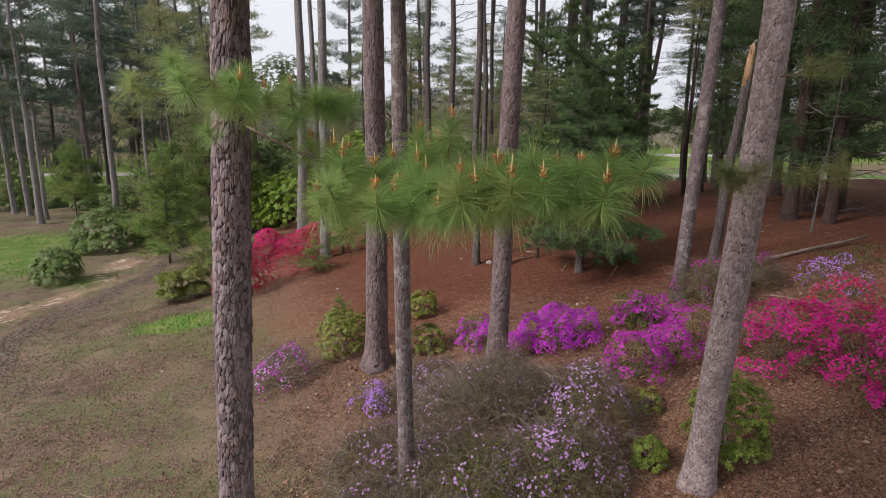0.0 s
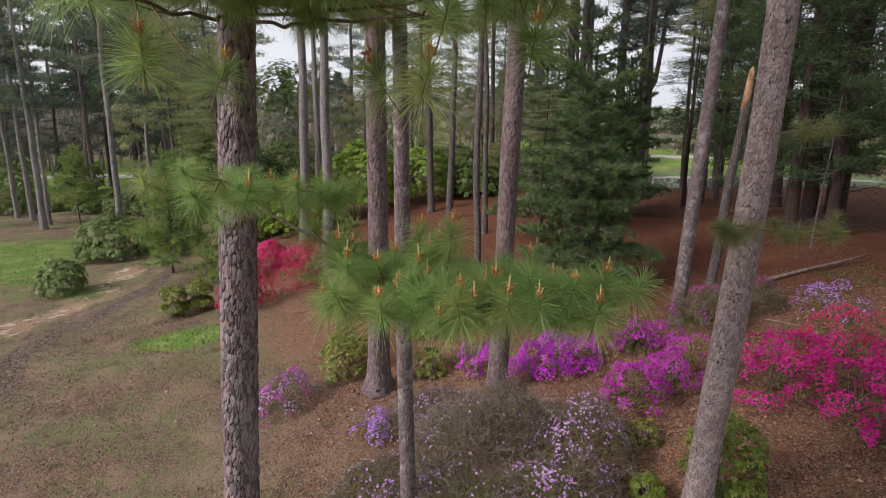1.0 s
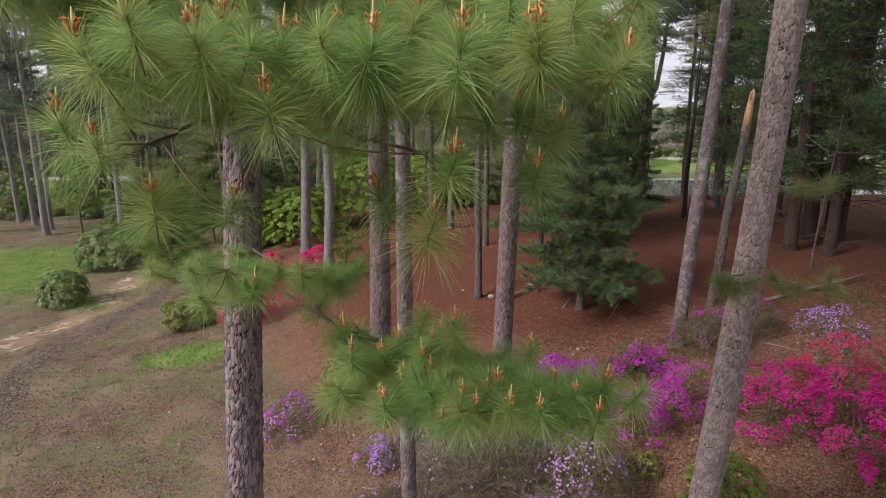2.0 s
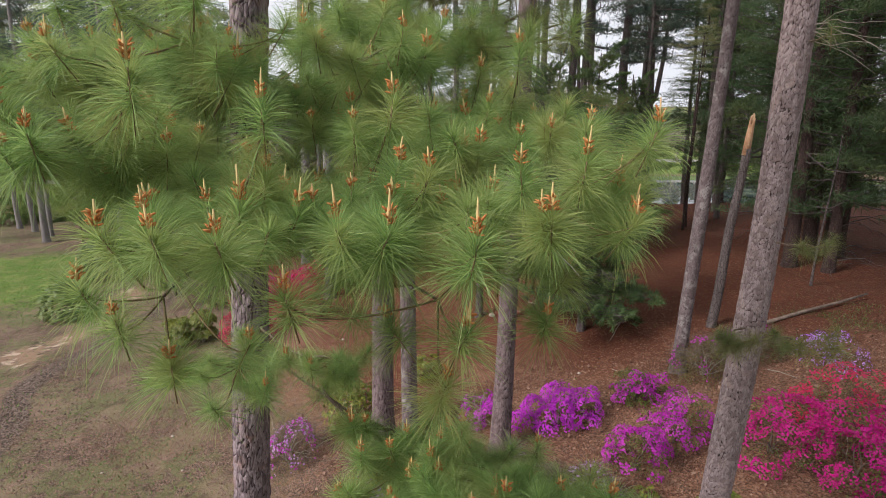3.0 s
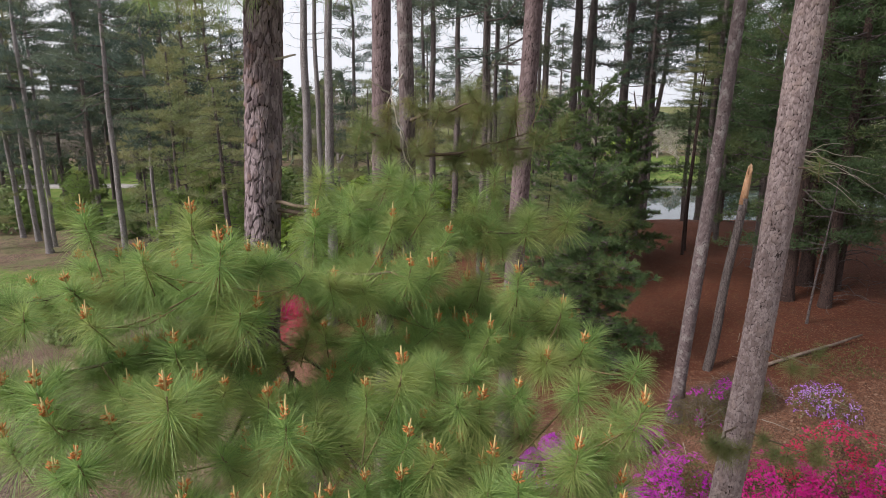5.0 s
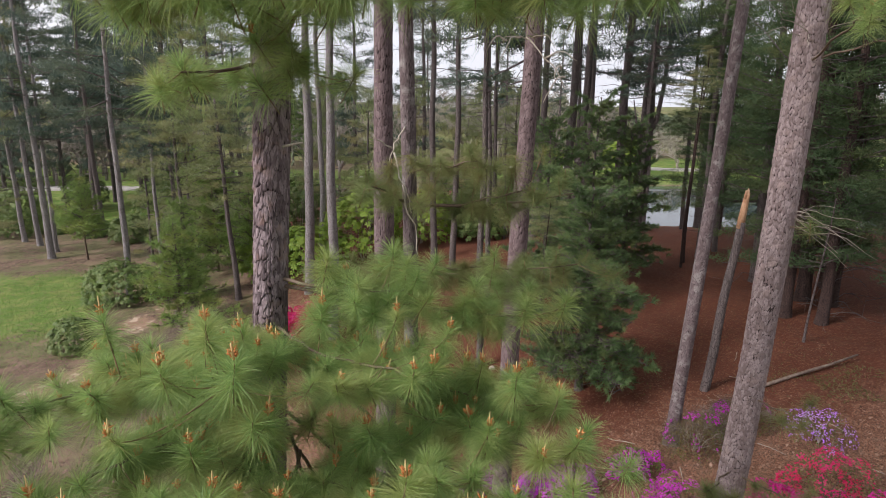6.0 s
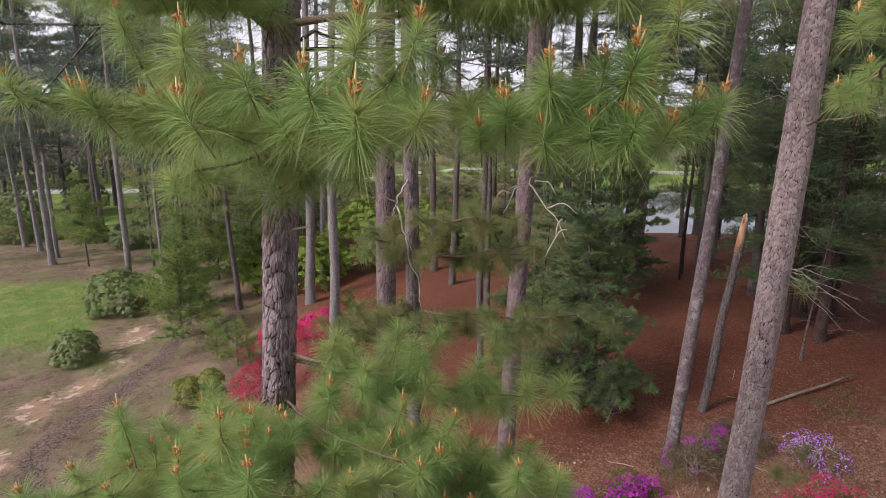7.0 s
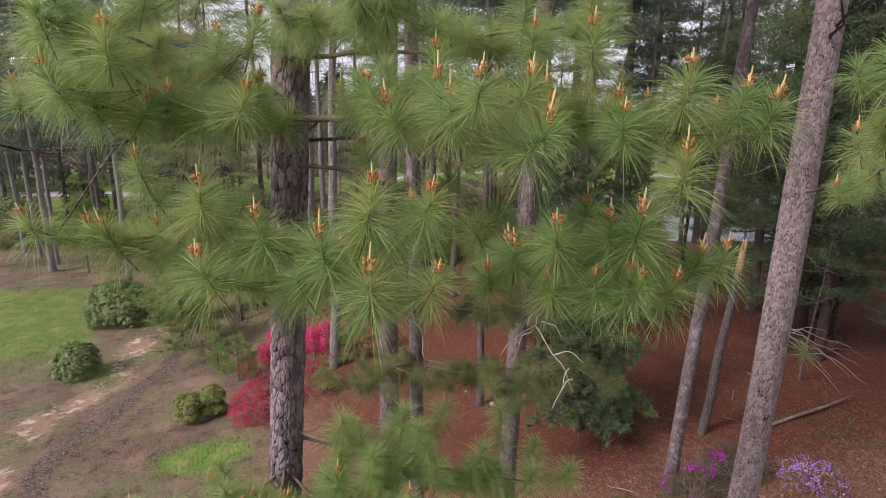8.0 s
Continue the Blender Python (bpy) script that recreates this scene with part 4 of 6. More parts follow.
TIPS_PEAK = [(1.01, 2.70, 10.59), (1.14, 2.71, 10.54), (0.16, 2.38, 10.44), (-0.08, 2.34, 10.60), (0.56, 2.94, 10.54), (0.81, 3.8, 10.68), (-0.25, 3.06, 10.75), (-0.31, 3.82, 10.70),
             (-1.66, 2.89, 10.81), (-1.35, 3.35, 10.85), (0.2, 3.1, 10.85), (0.45, 3.0, 10.85), (-0.66, 3.56, 10.3), (-1.95, 2.9, 10.65), (-1.1, 3.2, 10.9), (0.8, 2.75, 10.65), (-0.55, 3.0, 10.6)]
bough(near_pine, A_FOOT, [(on_a(10.45), (0.85, 3.0, 10.42), 0.0), ((-0.75, 4.0, 10.45), (-0.2, 3.0, 10.5), -0.03), (on_a(10.4), (-1.6, 3.1, 10.6), 0.0)], TIPS_PEAK, 22, thick=0.028, floor=10.45, start=7)
bough(near_pine, A_FOOT, [(on_a(10.6), (-1.9, 3.2, 10.9), 0.0), (on_a(10.5), (-2.4, 3.6, 10.7), 0.0)], [(-2.3, 3.4, 10.9), (-2.0, 3.1, 11.0), (-1.5, 3.0, 11.05), (-2.6, 3.6, 10.6), (-1.2, 2.9, 11.1)], 11, 0.5)
bough(near_pine, A_FOOT, [(on_a(10.85), (0.7, 3.7, 11.0), 0.0), (on_a(10.9), (-0.5, 3.3, 11.05), 0.0)], [(0.2, 3.4, 11.05), (0.55, 3.5, 11.1), (-0.3, 3.2, 11.15), (-0.7, 3.3, 11.1)], 16, 0.4, 0.018, 0.8, 10.9, False, 5)
bough(near_pine, A_FOOT, [(on_a(9.62), (-0.9, 3.6, 9.55), 0.02), (on_a(9.6), (-1.75, 3.9, 9.5), 0.02)], [(-1.2, 3.6, 9.45)], 4, 0.2)
for foot, end in (((0.35, 2.95, 9.62), (0.02, 2.6, 9.52)), ((0.2, 2.75, 9.57), (0.42, 2.55, 9.22)), ((0.15, 2.7, 9.56), (0.0, 2.6, 9.4)), ((0.42, 2.57, 9.3), (0.27, 2.5, 9.14)),
                  ((0.3, 2.9, 9.6), (0.1, 2.62, 9.66)), ((0.3, 2.65, 9.42), (0.5, 2.6, 9.4)), ((0.05, 2.63, 9.53), (-0.08, 2.58, 9.46)), ((0.4, 2.6, 9.35), (0.33, 2.5, 9.28)), ((0.25, 2.8, 9.58), (0.38, 2.7, 9.5))):
    foot, end = [np.array((0.25 + 0.62 * (q[0] - 0.25), q[1], 9.60 + 0.62 * (q[2] - 9.62))) for q in (foot, end)]
    v, f = tube(bent(foot, end, -0.03, 0.06, 9) - A_FOOT, np.linspace(0.0042, 0.0014, 9), 6)
    part("dead_twig", mesh_of("dead_twig", v, f, DEAD, smooth=True), near_pine, "bleached bare dead twig")
for z, dx in ((9.03, 0.16),):
    p = on_a(z) + np.array([0.1, -0.05, 0])
    v, f = tube(bent(p, p + np.array([dx, -0.03, 0.03]), 0, 0.03, 5) - A_FOOT, np.linspace(0.011, 0.006, 5), 7)
    part("branch_stub", mesh_of("branch_stub", v, f, DEAD, smooth=True), near_pine, "broken pale branch stub")
for foot, end in (((0.28, 2.3, 7.02), (0.4, 2.15, 6.9)), ((0.3, 2.27, 7.0), (0.38, 2.25, 7.05))):
    v, f = tube(bent(foot, end, 0, 0.05, 6) - A_FOOT, np.linspace(0.005, 0.002, 6), 5)
    part("dead_twig", mesh_of("dead_twig", v, f, DEAD, smooth=True), near_pine, "bleached bare dead twig")
top_of(near_pine, lambda h: (0.058 * h, 0), 12.5, 20.2, FAR_CROWN, 1.0, 2)

# ---- the leaning grey pine ----
BX, BY = 3.12, 6.46
B_FOOT = np.array([BX, BY, float(height(BX, BY))])


def on_b(z):
    h = z - B_FOOT[2]
    return np.array([BX + 0.0532 * h - 0.0034 * h * h, BY - 0.05 * h, z])


grey_pine = thing("pine_tree", *B_FOOT, "leaning grey-barked pine above the pink azaleas", "pine tree", "pines on the slope")
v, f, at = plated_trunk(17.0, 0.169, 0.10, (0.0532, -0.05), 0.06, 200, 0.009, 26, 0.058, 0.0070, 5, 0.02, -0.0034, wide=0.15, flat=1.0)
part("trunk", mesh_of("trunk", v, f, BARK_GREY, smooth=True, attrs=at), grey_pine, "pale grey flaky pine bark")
bough(grey_pine, B_FOOT, [(on_b(5.2), (3.6, 5.6, 5.3), 0.02), (on_b(5.25), (2.75, 5.75, 5.3), 0.02)], [(3.34, 5.47, 5.35), (3.75, 5.55, 5.45), (3.0, 5.6, 5.35), (3.3, 5.62, 5.3), (2.8, 5.7, 5.3)], 2, 0.1, 0.012, 0.8, 0.0, True)
bough(grey_pine, B_FOOT, [(on_b(8.2), (3.42, 5.75, 8.22), 0.02)], [(3.40, 5.72, 8.27)], 0, 0.0, 0.010, 0.0, 0.0, True)
bough(grey_pine, B_FOOT, [(on_b(6.2), (3.55, 5.5, 6.3), 0.02)], [(3.3, 5.55, 6.3), (3.4, 5.4, 6.35)], 1, 0.0, 0.010, 0.5, 0.0, True)
bough(grey_pine, B_FOOT, [(on_b(9.75), (2.95, 4.5, 10.02), -0.05), (on_b(9.75), (3.9, 5.2, 9.95), -0.05), ((2.95, 4.5, 10.02), (1.85, 3.0, 10.55), -0.03)],
      [(2.50, 4.18, 10.09), (2.39, 4.13, 10.04), (1.66, 2.83, 10.77), (1.6, 2.95, 10.72), (2.9, 4.5, 10.1), (3.3, 4.8, 10.1), (3.6, 5.0, 10.2), (2.7, 4.3, 10.2), (3.9, 5.1, 10.1), (2.1, 3.6, 10.4)], 2, 0.7, 0.011, 0.5, 10.0, False, 8, 0.8, 0.85)
for z, ends in ((8.3, ((3.75, 5.5, 8.05), (3.8, 5.6, 8.3), (3.7, 5.5, 7.85), (3.6, 5.7, 8.42), (3.95, 5.5, 7.95), (3.85, 5.55, 8.15), (3.65, 5.6, 7.98), (3.55, 5.55, 8.2))), (10.0, ((2.6, 5.5, 10.2), (2.8, 5.6, 10.35), (2.55, 5.7, 9.95), (3.0, 5.5, 9.85), (4.0, 5.6, 10.15)))):
    for e in ends:
        v, f = tube(bent(on_b(z), e, -0.04, 0.07, 9) - B_FOOT, np.linspace(0.005, 0.0015, 9), 5)
        part("dead_twig", mesh_of("dead_twig", v, f, STEM_GREY, smooth=True), grey_pine, "bleached bare dead twig")
top_of(grey_pine, lambda h: (0.0532 * h - 0.0034 * h * h, -0.05 * h), 11.5, 17.2, FAR_CROWN, 1.0, 4)


# ---- the other pines of the slope, with plated bark ----
def slope_pine(x, y, lean, wide, tall, mat, label, cells, plate, deep, seed, flare=0.05, low=13.0):
    z = float(height(x, y))
    tree = thing("pine_tree", x, y, z, label, "pine tree", "pines on the slope")
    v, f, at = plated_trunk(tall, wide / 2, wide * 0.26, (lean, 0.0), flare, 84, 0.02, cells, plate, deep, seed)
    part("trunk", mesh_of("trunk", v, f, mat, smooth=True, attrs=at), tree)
    top_of(tree, lambda h: (lean * h, 0), low, tall + 0.2, FAR_CROWN, 1.0, seed)
    return tree, np.array([x, y, z])


slim_pine, C_FOOT = slope_pine(-0.49, 7.0, -0.010, 0.21, 17, BARK_LICHEN, "slim straight pine with lichen-spotted bark among azaleas", 16, 0.07, 0.006, 9)
slope_pine(-1.34, 10.85, 0.0096, 0.41, 21, BARK_BROWN, "stout pine with brown furrowed bark and flared foot", 30, 0.15, 0.011, 12, 0.11)
slope_pine(0.93, 9.95, 0.0350, 0.345, 20, BARK_BROWN, "slightly leaning pine with grey-brown bark", 24, 0.09, 0.009, 14, 0.05)
slope_pine(4.87, 11.7, 0.0525, 0.28, 18, BARK_LICHEN, "leaning pine spotted with pale lichen", 18, 0.07, 0.007, 17, 0.05)


def on_c(z):
    return np.array([-0.49 - 0.010 * (z - 1), 7.0, z])


bough(slim_pine, C_FOOT, [(on_c(8.2), (0.75, 6.3, 8.5), 0.05), (on_c(8.25), (-0.95, 6.5, 8.5), 0.0), (on_c(8.2), (1.25, 6.4, 8.45), 0.06), (on_c(8.6), (0.2, 6.2, 8.8), 0.0)],
      [(0.22, 6.6, 9.0), (0.6, 6.3, 8.85), (0.9, 6.35, 8.9), (1.15, 6.4, 8.7), (-0.7, 6.4, 8.8), (-1.0, 6.5, 8.7), (0.1, 6.1, 8.95), (0.4, 6.2, 8.75)], 12, 0.1, 0.022, 0.9, 0.0, True)
bough(slim_pine, C_FOOT, [(on_c(7.45), (0.7, 6.4, 7.5), 0.04), (on_c(7.5), (-1.0, 6.4, 7.55), 0.04), (on_c(7.5), (1.35, 6.45, 7.65), 0.05)],
      [(0.75, 6.35, 7.7), (1.1, 6.4, 7.8), (1.45, 6.4, 7.8), (-0.9, 6.35, 7.7), (-1.15, 6.4, 7.75), (0.3, 6.3, 7.75), (-0.4, 6.3, 7.7)], 17, 0.1, 0.018, 1.0, 0.0, True)
for foot, end in ((on_c(9.2), (-0.75, 6.6, 8.75)), ((-0.7, 6.65, 8.85), (-0.5, 6.5, 8.2)), ((-0.72, 6.65, 8.9), (-0.9, 6.5, 9.05)), ((-0.6, 6.6, 8.5), (-0.42, 6.5, 7.7))):
    v, f = tube(bent(foot, end, 0.03, 0.09, 9) - C_FOOT, np.linspace(0.012, 0.004, 9), 6)
    part("dead_twig", mesh_of("dead_twig", v, f, DEAD, smooth=True), slim_pine, "bleached bare dead twig")

# ---- the pines farther back ----
BACK = [(-6.52, 26.2, 0.026, 0.46, 22), (-6.7, 30.0, 0.010, 0.32, 21), (-4.28, 20.3, 0.024, 0.38, 20), (-0.77, 28.0, -0.005, 0.34, 21), (0.15, 25.6, 0.018, 0.30, 20),
        (0.90, 16.2, -0.006, 0.21, 17), (1.47, 22.0, -0.011, 0.22, 18), (1.72, 15.7, 0.010, 0.17, 15), (4.37, 30.0, 0.040, 0.40, 22), (6.30, 31.0, 0.005, 0.50, 23), (6.85, 32.0, 0.050, 0.48, 23),
        (9.30, 32.5, 0.020, 0.56, 24), (10.7, 34.0, 0.05, 0.32, 22), (2.6, 34.0, 0.0, 0.24, 19), (5.2, 36.0, 0.01, 0.26, 20), (8.0, 37.0, -0.01, 0.28, 20), (3.0, 38.5, 0.0, 0.3, 19), (-2.6, 36.0, 0.0, 0.26, 19), (10.2, 31.0, 0.01, 0.24, 16), (12.9, 38.0, 0.0, 0.26, 18), (9.1, 28.0, 0.02, 0.20, 14), (14.2, 35.0, -0.01, 0.26, 17)]
for k, (x, y, lean, wide, tall) in enumerate(BACK):
    pine(x, y, lean, wide, tall, tall * (0.62 if k < 3 else 0.53 if k < 13 else 0.66 if k < 18 else 0.5), 18, 100 + k, BARK_PALE if k in (0, 1, 2) else BARK_FAR, FAR_CROWN,
         "tall bare-stemmed pine on the wooded bank", "pines behind the slope", 0.92)
LEFT = [(-27.74, 39.2, -0.015, 0.46, 20), (-28.6, 41.0, 0.005, 0.34, 19), (-31.35, 43.2, -0.03, 0.40, 20), (-33.7, 44.8, -0.03, 0.38, 19), (-32.1, 52.0, 0.01, 0.5, 22), (-33.4, 54.0, 0.005, 0.44, 21),
        (-34.4, 56.0, 0.004, 0.46, 22), (-30.5, 50.0, -0.015, 0.46, 21), (-16.76, 29.1, 0.015, 0.34, 19), (-16.9, 33.0, 0.01, 0.24, 18), (-20.85, 44.9, -0.03, 0.38, 19), (-10.9, 34.0, -0.02, 0.36, 19),
        (-18.5, 42.0, 0.0, 0.36, 20), (-15.4, 38.0, 0.012, 0.30, 19), (-24.0, 50.0, 0.0, 0.4, 21), (-38.0, 52.0, 0.0, 0.4, 21)]
for k, (x, y, lean, wide, tall) in enumerate(LEFT):
    light = k in (10, 12, 13, 2)
    pine(x, y, lean, wide, tall, tall * {8: 0.5, 11: 0.75}.get(k, 0.40), 30, 200 + k, BARK_PALE if k in (0, 1, 2, 3, 8, 9) else BARK_FAR, LIGHT_CROWN if light else FAR_CROWN,
         "tall pine with a pale bare stem beside the lawn", "pines by the lawn", 1.25)
rng = np.random.default_rng(91)
for k in range(26):
    x, y = -46 + 1.45 * k + rng.uniform(-1, 1), rng.uniform(56, 76)
    if not (-40 < x / y * 45 < -27 or -0.36 < x / y < -0.12):
        pine(x, y, rng.uniform(-0.02, 0.02), 0.42, rng.uniform(16, 21), rng.uniform(3.5, 6), 30, 700 + k, BARK_FAR, FAR_CROWN, "dense pine standing behind the lawn", "pines behind the lawn", 1.2)
for k, (x, y) in enumerate([(-3, 84), (1, 80), (8, 83), (16, 86), (44, 84), (-2, 46), (-7, 44), (30, 36), (26, 31), (22, 26), (20, 22)]):
    pine(x, y, 0.0, 0.4, rng.uniform(15, 19), 5.5 if k < 5 else 4.0, 28, 750 + k, BARK_FAR, FAR_CROWN, "tall pine across the pond" if k < 5 else "tall dark pine beyond the bank", "pines across the pond", 1.1)
for k, (x, y, tall) in enumerate([(-41, 53, 17), (-38, 57, 16), (-35.5, 61, 18), (-31.5, 59, 15), (-28.5, 62, 17), (-45, 60, 17), (-25.5, 57, 15), (-21.5, 60, 16)]):
    pine(x, y, 0.0, 0.4, tall, 3.6, 30, 760 + k, BARK_FAR, FAR_CROWN, "dense dark pine standing behind the lawn", "pines behind the lawn", 1.3)
for k, (x, y, tall) in enumerate(((8.6, 37.0, 22.0), (11.4, 39.5, 21.0), (16.4, 38.0, 20.0))):
    pine(x, y, 0.01, 0.42, tall, 9.0, 26, 790 + k, BARK_FAR, FAR_CROWN, "tall dark pine on the near shore of the pond", "pines across the pond", 1.25)
pine(-10.22, 27.0, -0.05, 0.30, 9.5, 4.5, 16, 231, BARK_FAR, LIGHT_CROWN, "half-grown pine with yellowish needles", "pines by the lawn", 0.6)
RIGHT = [(12.57, 27.0, 0.014, 0.24, 10.5), (13.3, 29.0, 0.019, 0.23, 11), (13.3, 30.0, -0.02, 0.34, 12), (11.4, 26.0, 0.009, 0.30, 17), (11.9, 22.0, -0.02, 0.36, 17), (13.7, 24.0, -0.02, 0.40, 18),
         (14.0, 21.0, -0.01, 0.44, 18), (12.9, 19.0, 0.02, 0.44, 18), (10.9, 18.2, 0.015, 0.42, 17), (12.3, 19.6, -0.01, 0.46, 18), (11.7, 17.5, 0.0, 0.34, 16), (16.0, 24.0, 0.0, 0.4, 18), (15.5, 19.0, 0.01, 0.4, 17), (17.5, 28, 0.0, 0.4, 18), (15.0, 32, 0.0, 0.36, 18)]
for k, (x, y, lean, wide, tall) in enumerate(RIGHT):
    pine(x, y, lean, wide, tall, 1.7 if k > 3 else 9.0 if k == 3 else 2.0, 46, 300 + k, BARK_RED if k > 4 else BARK_FAR, LOW_CROWN,
         "dark pine with low shady boughs on red pine straw", "dark pines on the bank", 0.95)
# Unseen pines added right of the view, to block sky light from that side.
for k, (x, y, tall) in enumerate([(14.5, 12.0, 16), (17.0, 8.5, 17), (13.8, 6.0, 16), (18.5, 14.5, 18), (16.2, 2.5, 17), (20.5, 5.5, 18), (12.8, 0.5, 16), (17.5, -3.0, 17), (21.5, 11.0, 17), (13.5, -5.0, 16)]):
    pine(x, y, 0.0, 0.4, tall, 1.8, 46, 320 + k, BARK_RED, LOW_CROWN, "dark pine with low shady boughs on red pine straw", "dark pines on the bank", 1.0)
for k, (x, y, wide, tall) in enumerate([(10.28, 16.05, 0.07, 4.2), (12.5, 18.6, 0.09, 5.5), (10.3, 25.0, 0.12, 9), (2.57, 15.8, 0.07, 5), (9.8, 24.0, 0.10, 8)]):
    pine(x, y, 0.06 if k < 2 else 0.015, wide, tall, tall * 0.75, 0 if k < 2 else 5, 340 + k, BARK_FAR if k < 2 else BARK_RED, LIGHT_CROWN, "thin young pine stem", "thin stems on the bank", 0.35)

for k, (x, y, tall) in enumerate([(-4.6, 33.5, 8.5), (-2.0, 35.0, 9.0), (0.4, 34.0, 7.5), (2.2, 37.0, 9.0), (4.0, 35.5, 8.0), (6.0, 39.0, 8.5), (-7.4, 35.5, 9.0), (8.6, 39.5, 7.5), (-0.9, 31.0, 5.0), (-13.1, 28.0, 11.5),
                              (-15.2, 33.5, 10.0), (-19.5, 37.0, 9.0), (-12.0, 33.0, 8.0), (-33.0, 40.0, 9.0), (3.0, 31.0, 5.5)]):
    pine(x, y, 0.0, 0.02 * tall, tall, (0.36 if k == 9 else 0.1) * tall, 30, 780 + k, BARK_FAR, LIGHT_CROWN, "half-grown pine with light green needles", "half-grown pines", 0.72 if tall > 6 else 0.5)

# forked pine by the water
FX, FY = 11.75, 36.0
fork = thing("pine_tree", FX, FY, float(height(FX, FY)), "dark forked pine by the water", "pine tree", "pines behind the slope")
(v, f), axis = plain_trunk(22, 0.34, 0.12, 0.03, 360)
part("trunk", mesh_of("trunk", v, f, BARK_FAR, smooth=True), fork)
ft = tube(np.array([(0.03 * 5.6, 0, 5.6), (0.7, 0, 6.6), (0.95, 0, 8.5), (1.2, 0, 12), (1.5, 0, 17)]), np.linspace(0.17, 0.07, 5), 10)
part("second_stem", mesh_of("second_stem", *ft, BARK_FAR, smooth=True), fork)
ft = tube(np.array([(0.03 * 5.3, 0, 5.3), (-0.4, 0, 6.0), (-0.55, 0, 6.8), (-0.75, 0, 7.8)]), np.linspace(0.1, 0.03, 4), 8)
part("dead_limb", mesh_of("dead_limb", *ft, BARK_FAR, smooth=True), fork)
top_of(fork, axis, 9.5, 22, FAR_CROWN, 1.1, 361)

# broken pine with a fresh split top
SX, SY = 6.44, 13.7
snag = thing("broken_pine", SX, SY, float(height(SX, SY)), "broken dead pine stem with bright split wood at its top", "dead tree")
zz = np.linspace(-0.3, 4.3, 18)
v, f = tube(np.stack([0.092 * zz + 0.02 * np.sin(2 * zz), 0 * zz, zz], -1), np.linspace(0.12, 0.09, 18), 14)
part("trunk", mesh_of("trunk", v, f, BARK_FAR, smooth=True), snag)
bits = []
for k in range(12):
    a, r = 2 * np.pi * k / 12, 0.054
    h = 5.18 - 0.24 * abs(math.sin((a - 1.0) / 2)) - rng.uniform(0, 0.10)
    p0 = np.array([0.092 * 4.15 + r * math.cos(a), r * math.sin(a), 4.15])
    p1 = np.array([0.092 * h + r * 0.8 * math.cos(a), r * 0.8 * math.sin(a), h])
    bits.append(tube([p0, (p0 + p1) / 2, p1], (0.034, 0.030, 0.014), 6))
v, f = joined(bits)
part("broken_top", mesh_of("broken_top", v, f, SPLIT), snag, "orange freshly split wood")

# white pine with dense boughs down to the straw
WX, WY = 3.45, 14.4
white = thing("white_pine", WX, WY, float(height(WX, WY)), "bushy dark green white pine with boughs near the ground", "pine tree")
(v, f), axis = plain_trunk(5.4, 0.10, 0.02, 0.0, 370)
part("trunk", mesh_of("trunk", v, f, BARK_FAR, smooth=True), white)
crown(white, axis, 0.55, 5.2, 58, DENSE_BRANCH, 0.95, 0.6, -12, 26, 371, 0.5)
for k, (x, y, tall, reach) in enumerate([(3.2, 19.5, 6.8, 1.0), (5.7, 23.0, 7.2, 1.1), (7.2, 23.5, 6.2, 1.0)]):
    t = thing("white_pine", x, y, float(height(x, y)), "dark green young white pine", "pine tree", "young white pines")
    (v, f), axis = plain_trunk(tall, 0.09, 0.02, 0.0, 375 + k)
    part("trunk", mesh_of("trunk", v, f, BARK_FAR, smooth=True), t)
    crown(t, axis, 0.8, tall - 0.2, 40, DENSE_BRANCH, reach, 0.6, -8, 30, 380 + k, 0.25)

# young pines by the track
for k, (x, y, tall, low, count, reach) in enumerate([(-11.72, 24.0, 4.6, 0.7, 46, 1.25), (-24.8, 38.5, 5.2, 1.6, 34, 1.5), (-12.9, 27.5, 5.0, 0.8, 40, 1.3), (-10.3, 29.5, 5.4, 0.8, 40, 1.4), (-13.6, 33.0, 6.5, 0.8, 44, 1.7),
                                                     (-4.3, 18.6, 1.3, 0.15, 14, 0.45), (-3.7, 20.5, 2.2, 0.3, 22, 0.7), (-2.35, 12.6, 0.9, 0.15, 14, 0.4), (-17.5, 40.0, 7.0, 1.0, 40, 1.9), (-9.2, 21.5, 1.6, 0.2, 16, 0.6), (-8.0, 20.5, 1.8, 0.3, 18, 0.7)]):
    t = thing("young_pine", x, y, float(height(x, y)), "young pine with soft light green needles", "pine tree", "young pines by the track")
    (v, f), axis = plain_trunk(tall, 0.012 * tall + 0.01, 0.008, 0.01, 400 + k)
    part("trunk", mesh_of("trunk", v, f, TWIG, smooth=True), t)
    crown(t, axis, low, tall - 0.1, int(count * 1.35), YOUNG_BRANCH, reach * 1.4, reach * 0.45, 5, 55, 410 + k, 0.5)

# ---- shrubs ----
PETAL = np.array([(0, 0, 0), (0.45, -0.30, 0.10), (1.0, 0, 0.22), (0.45, 0.30, 0.10)])
BLOOM_V, BLOOM_F = [], []
for k in range(5):
    c, s = math.cos(k * 1.2566), math.sin(k * 1.2566)
    BLOOM_V.append(PETAL @ np.array([(c, s, 0), (-s, c, 0), (0, 0, 1)]))
    BLOOM_F += [(4 * k, 4 * k + 1, 4 * k + 2), (4 * k, 4 * k + 2, 4 * k + 3)]
BLOOM_V, BLOOM_F = np.concatenate(BLOOM_V), np.array(BLOOM_F)
LEAF_V = np.array([(0, 0, 0), (0.3, 0.45, 0.10), (0, 1.0, 0.0), (-0.3, 0.45, 0.10), (0, 0.5, -0.02)])
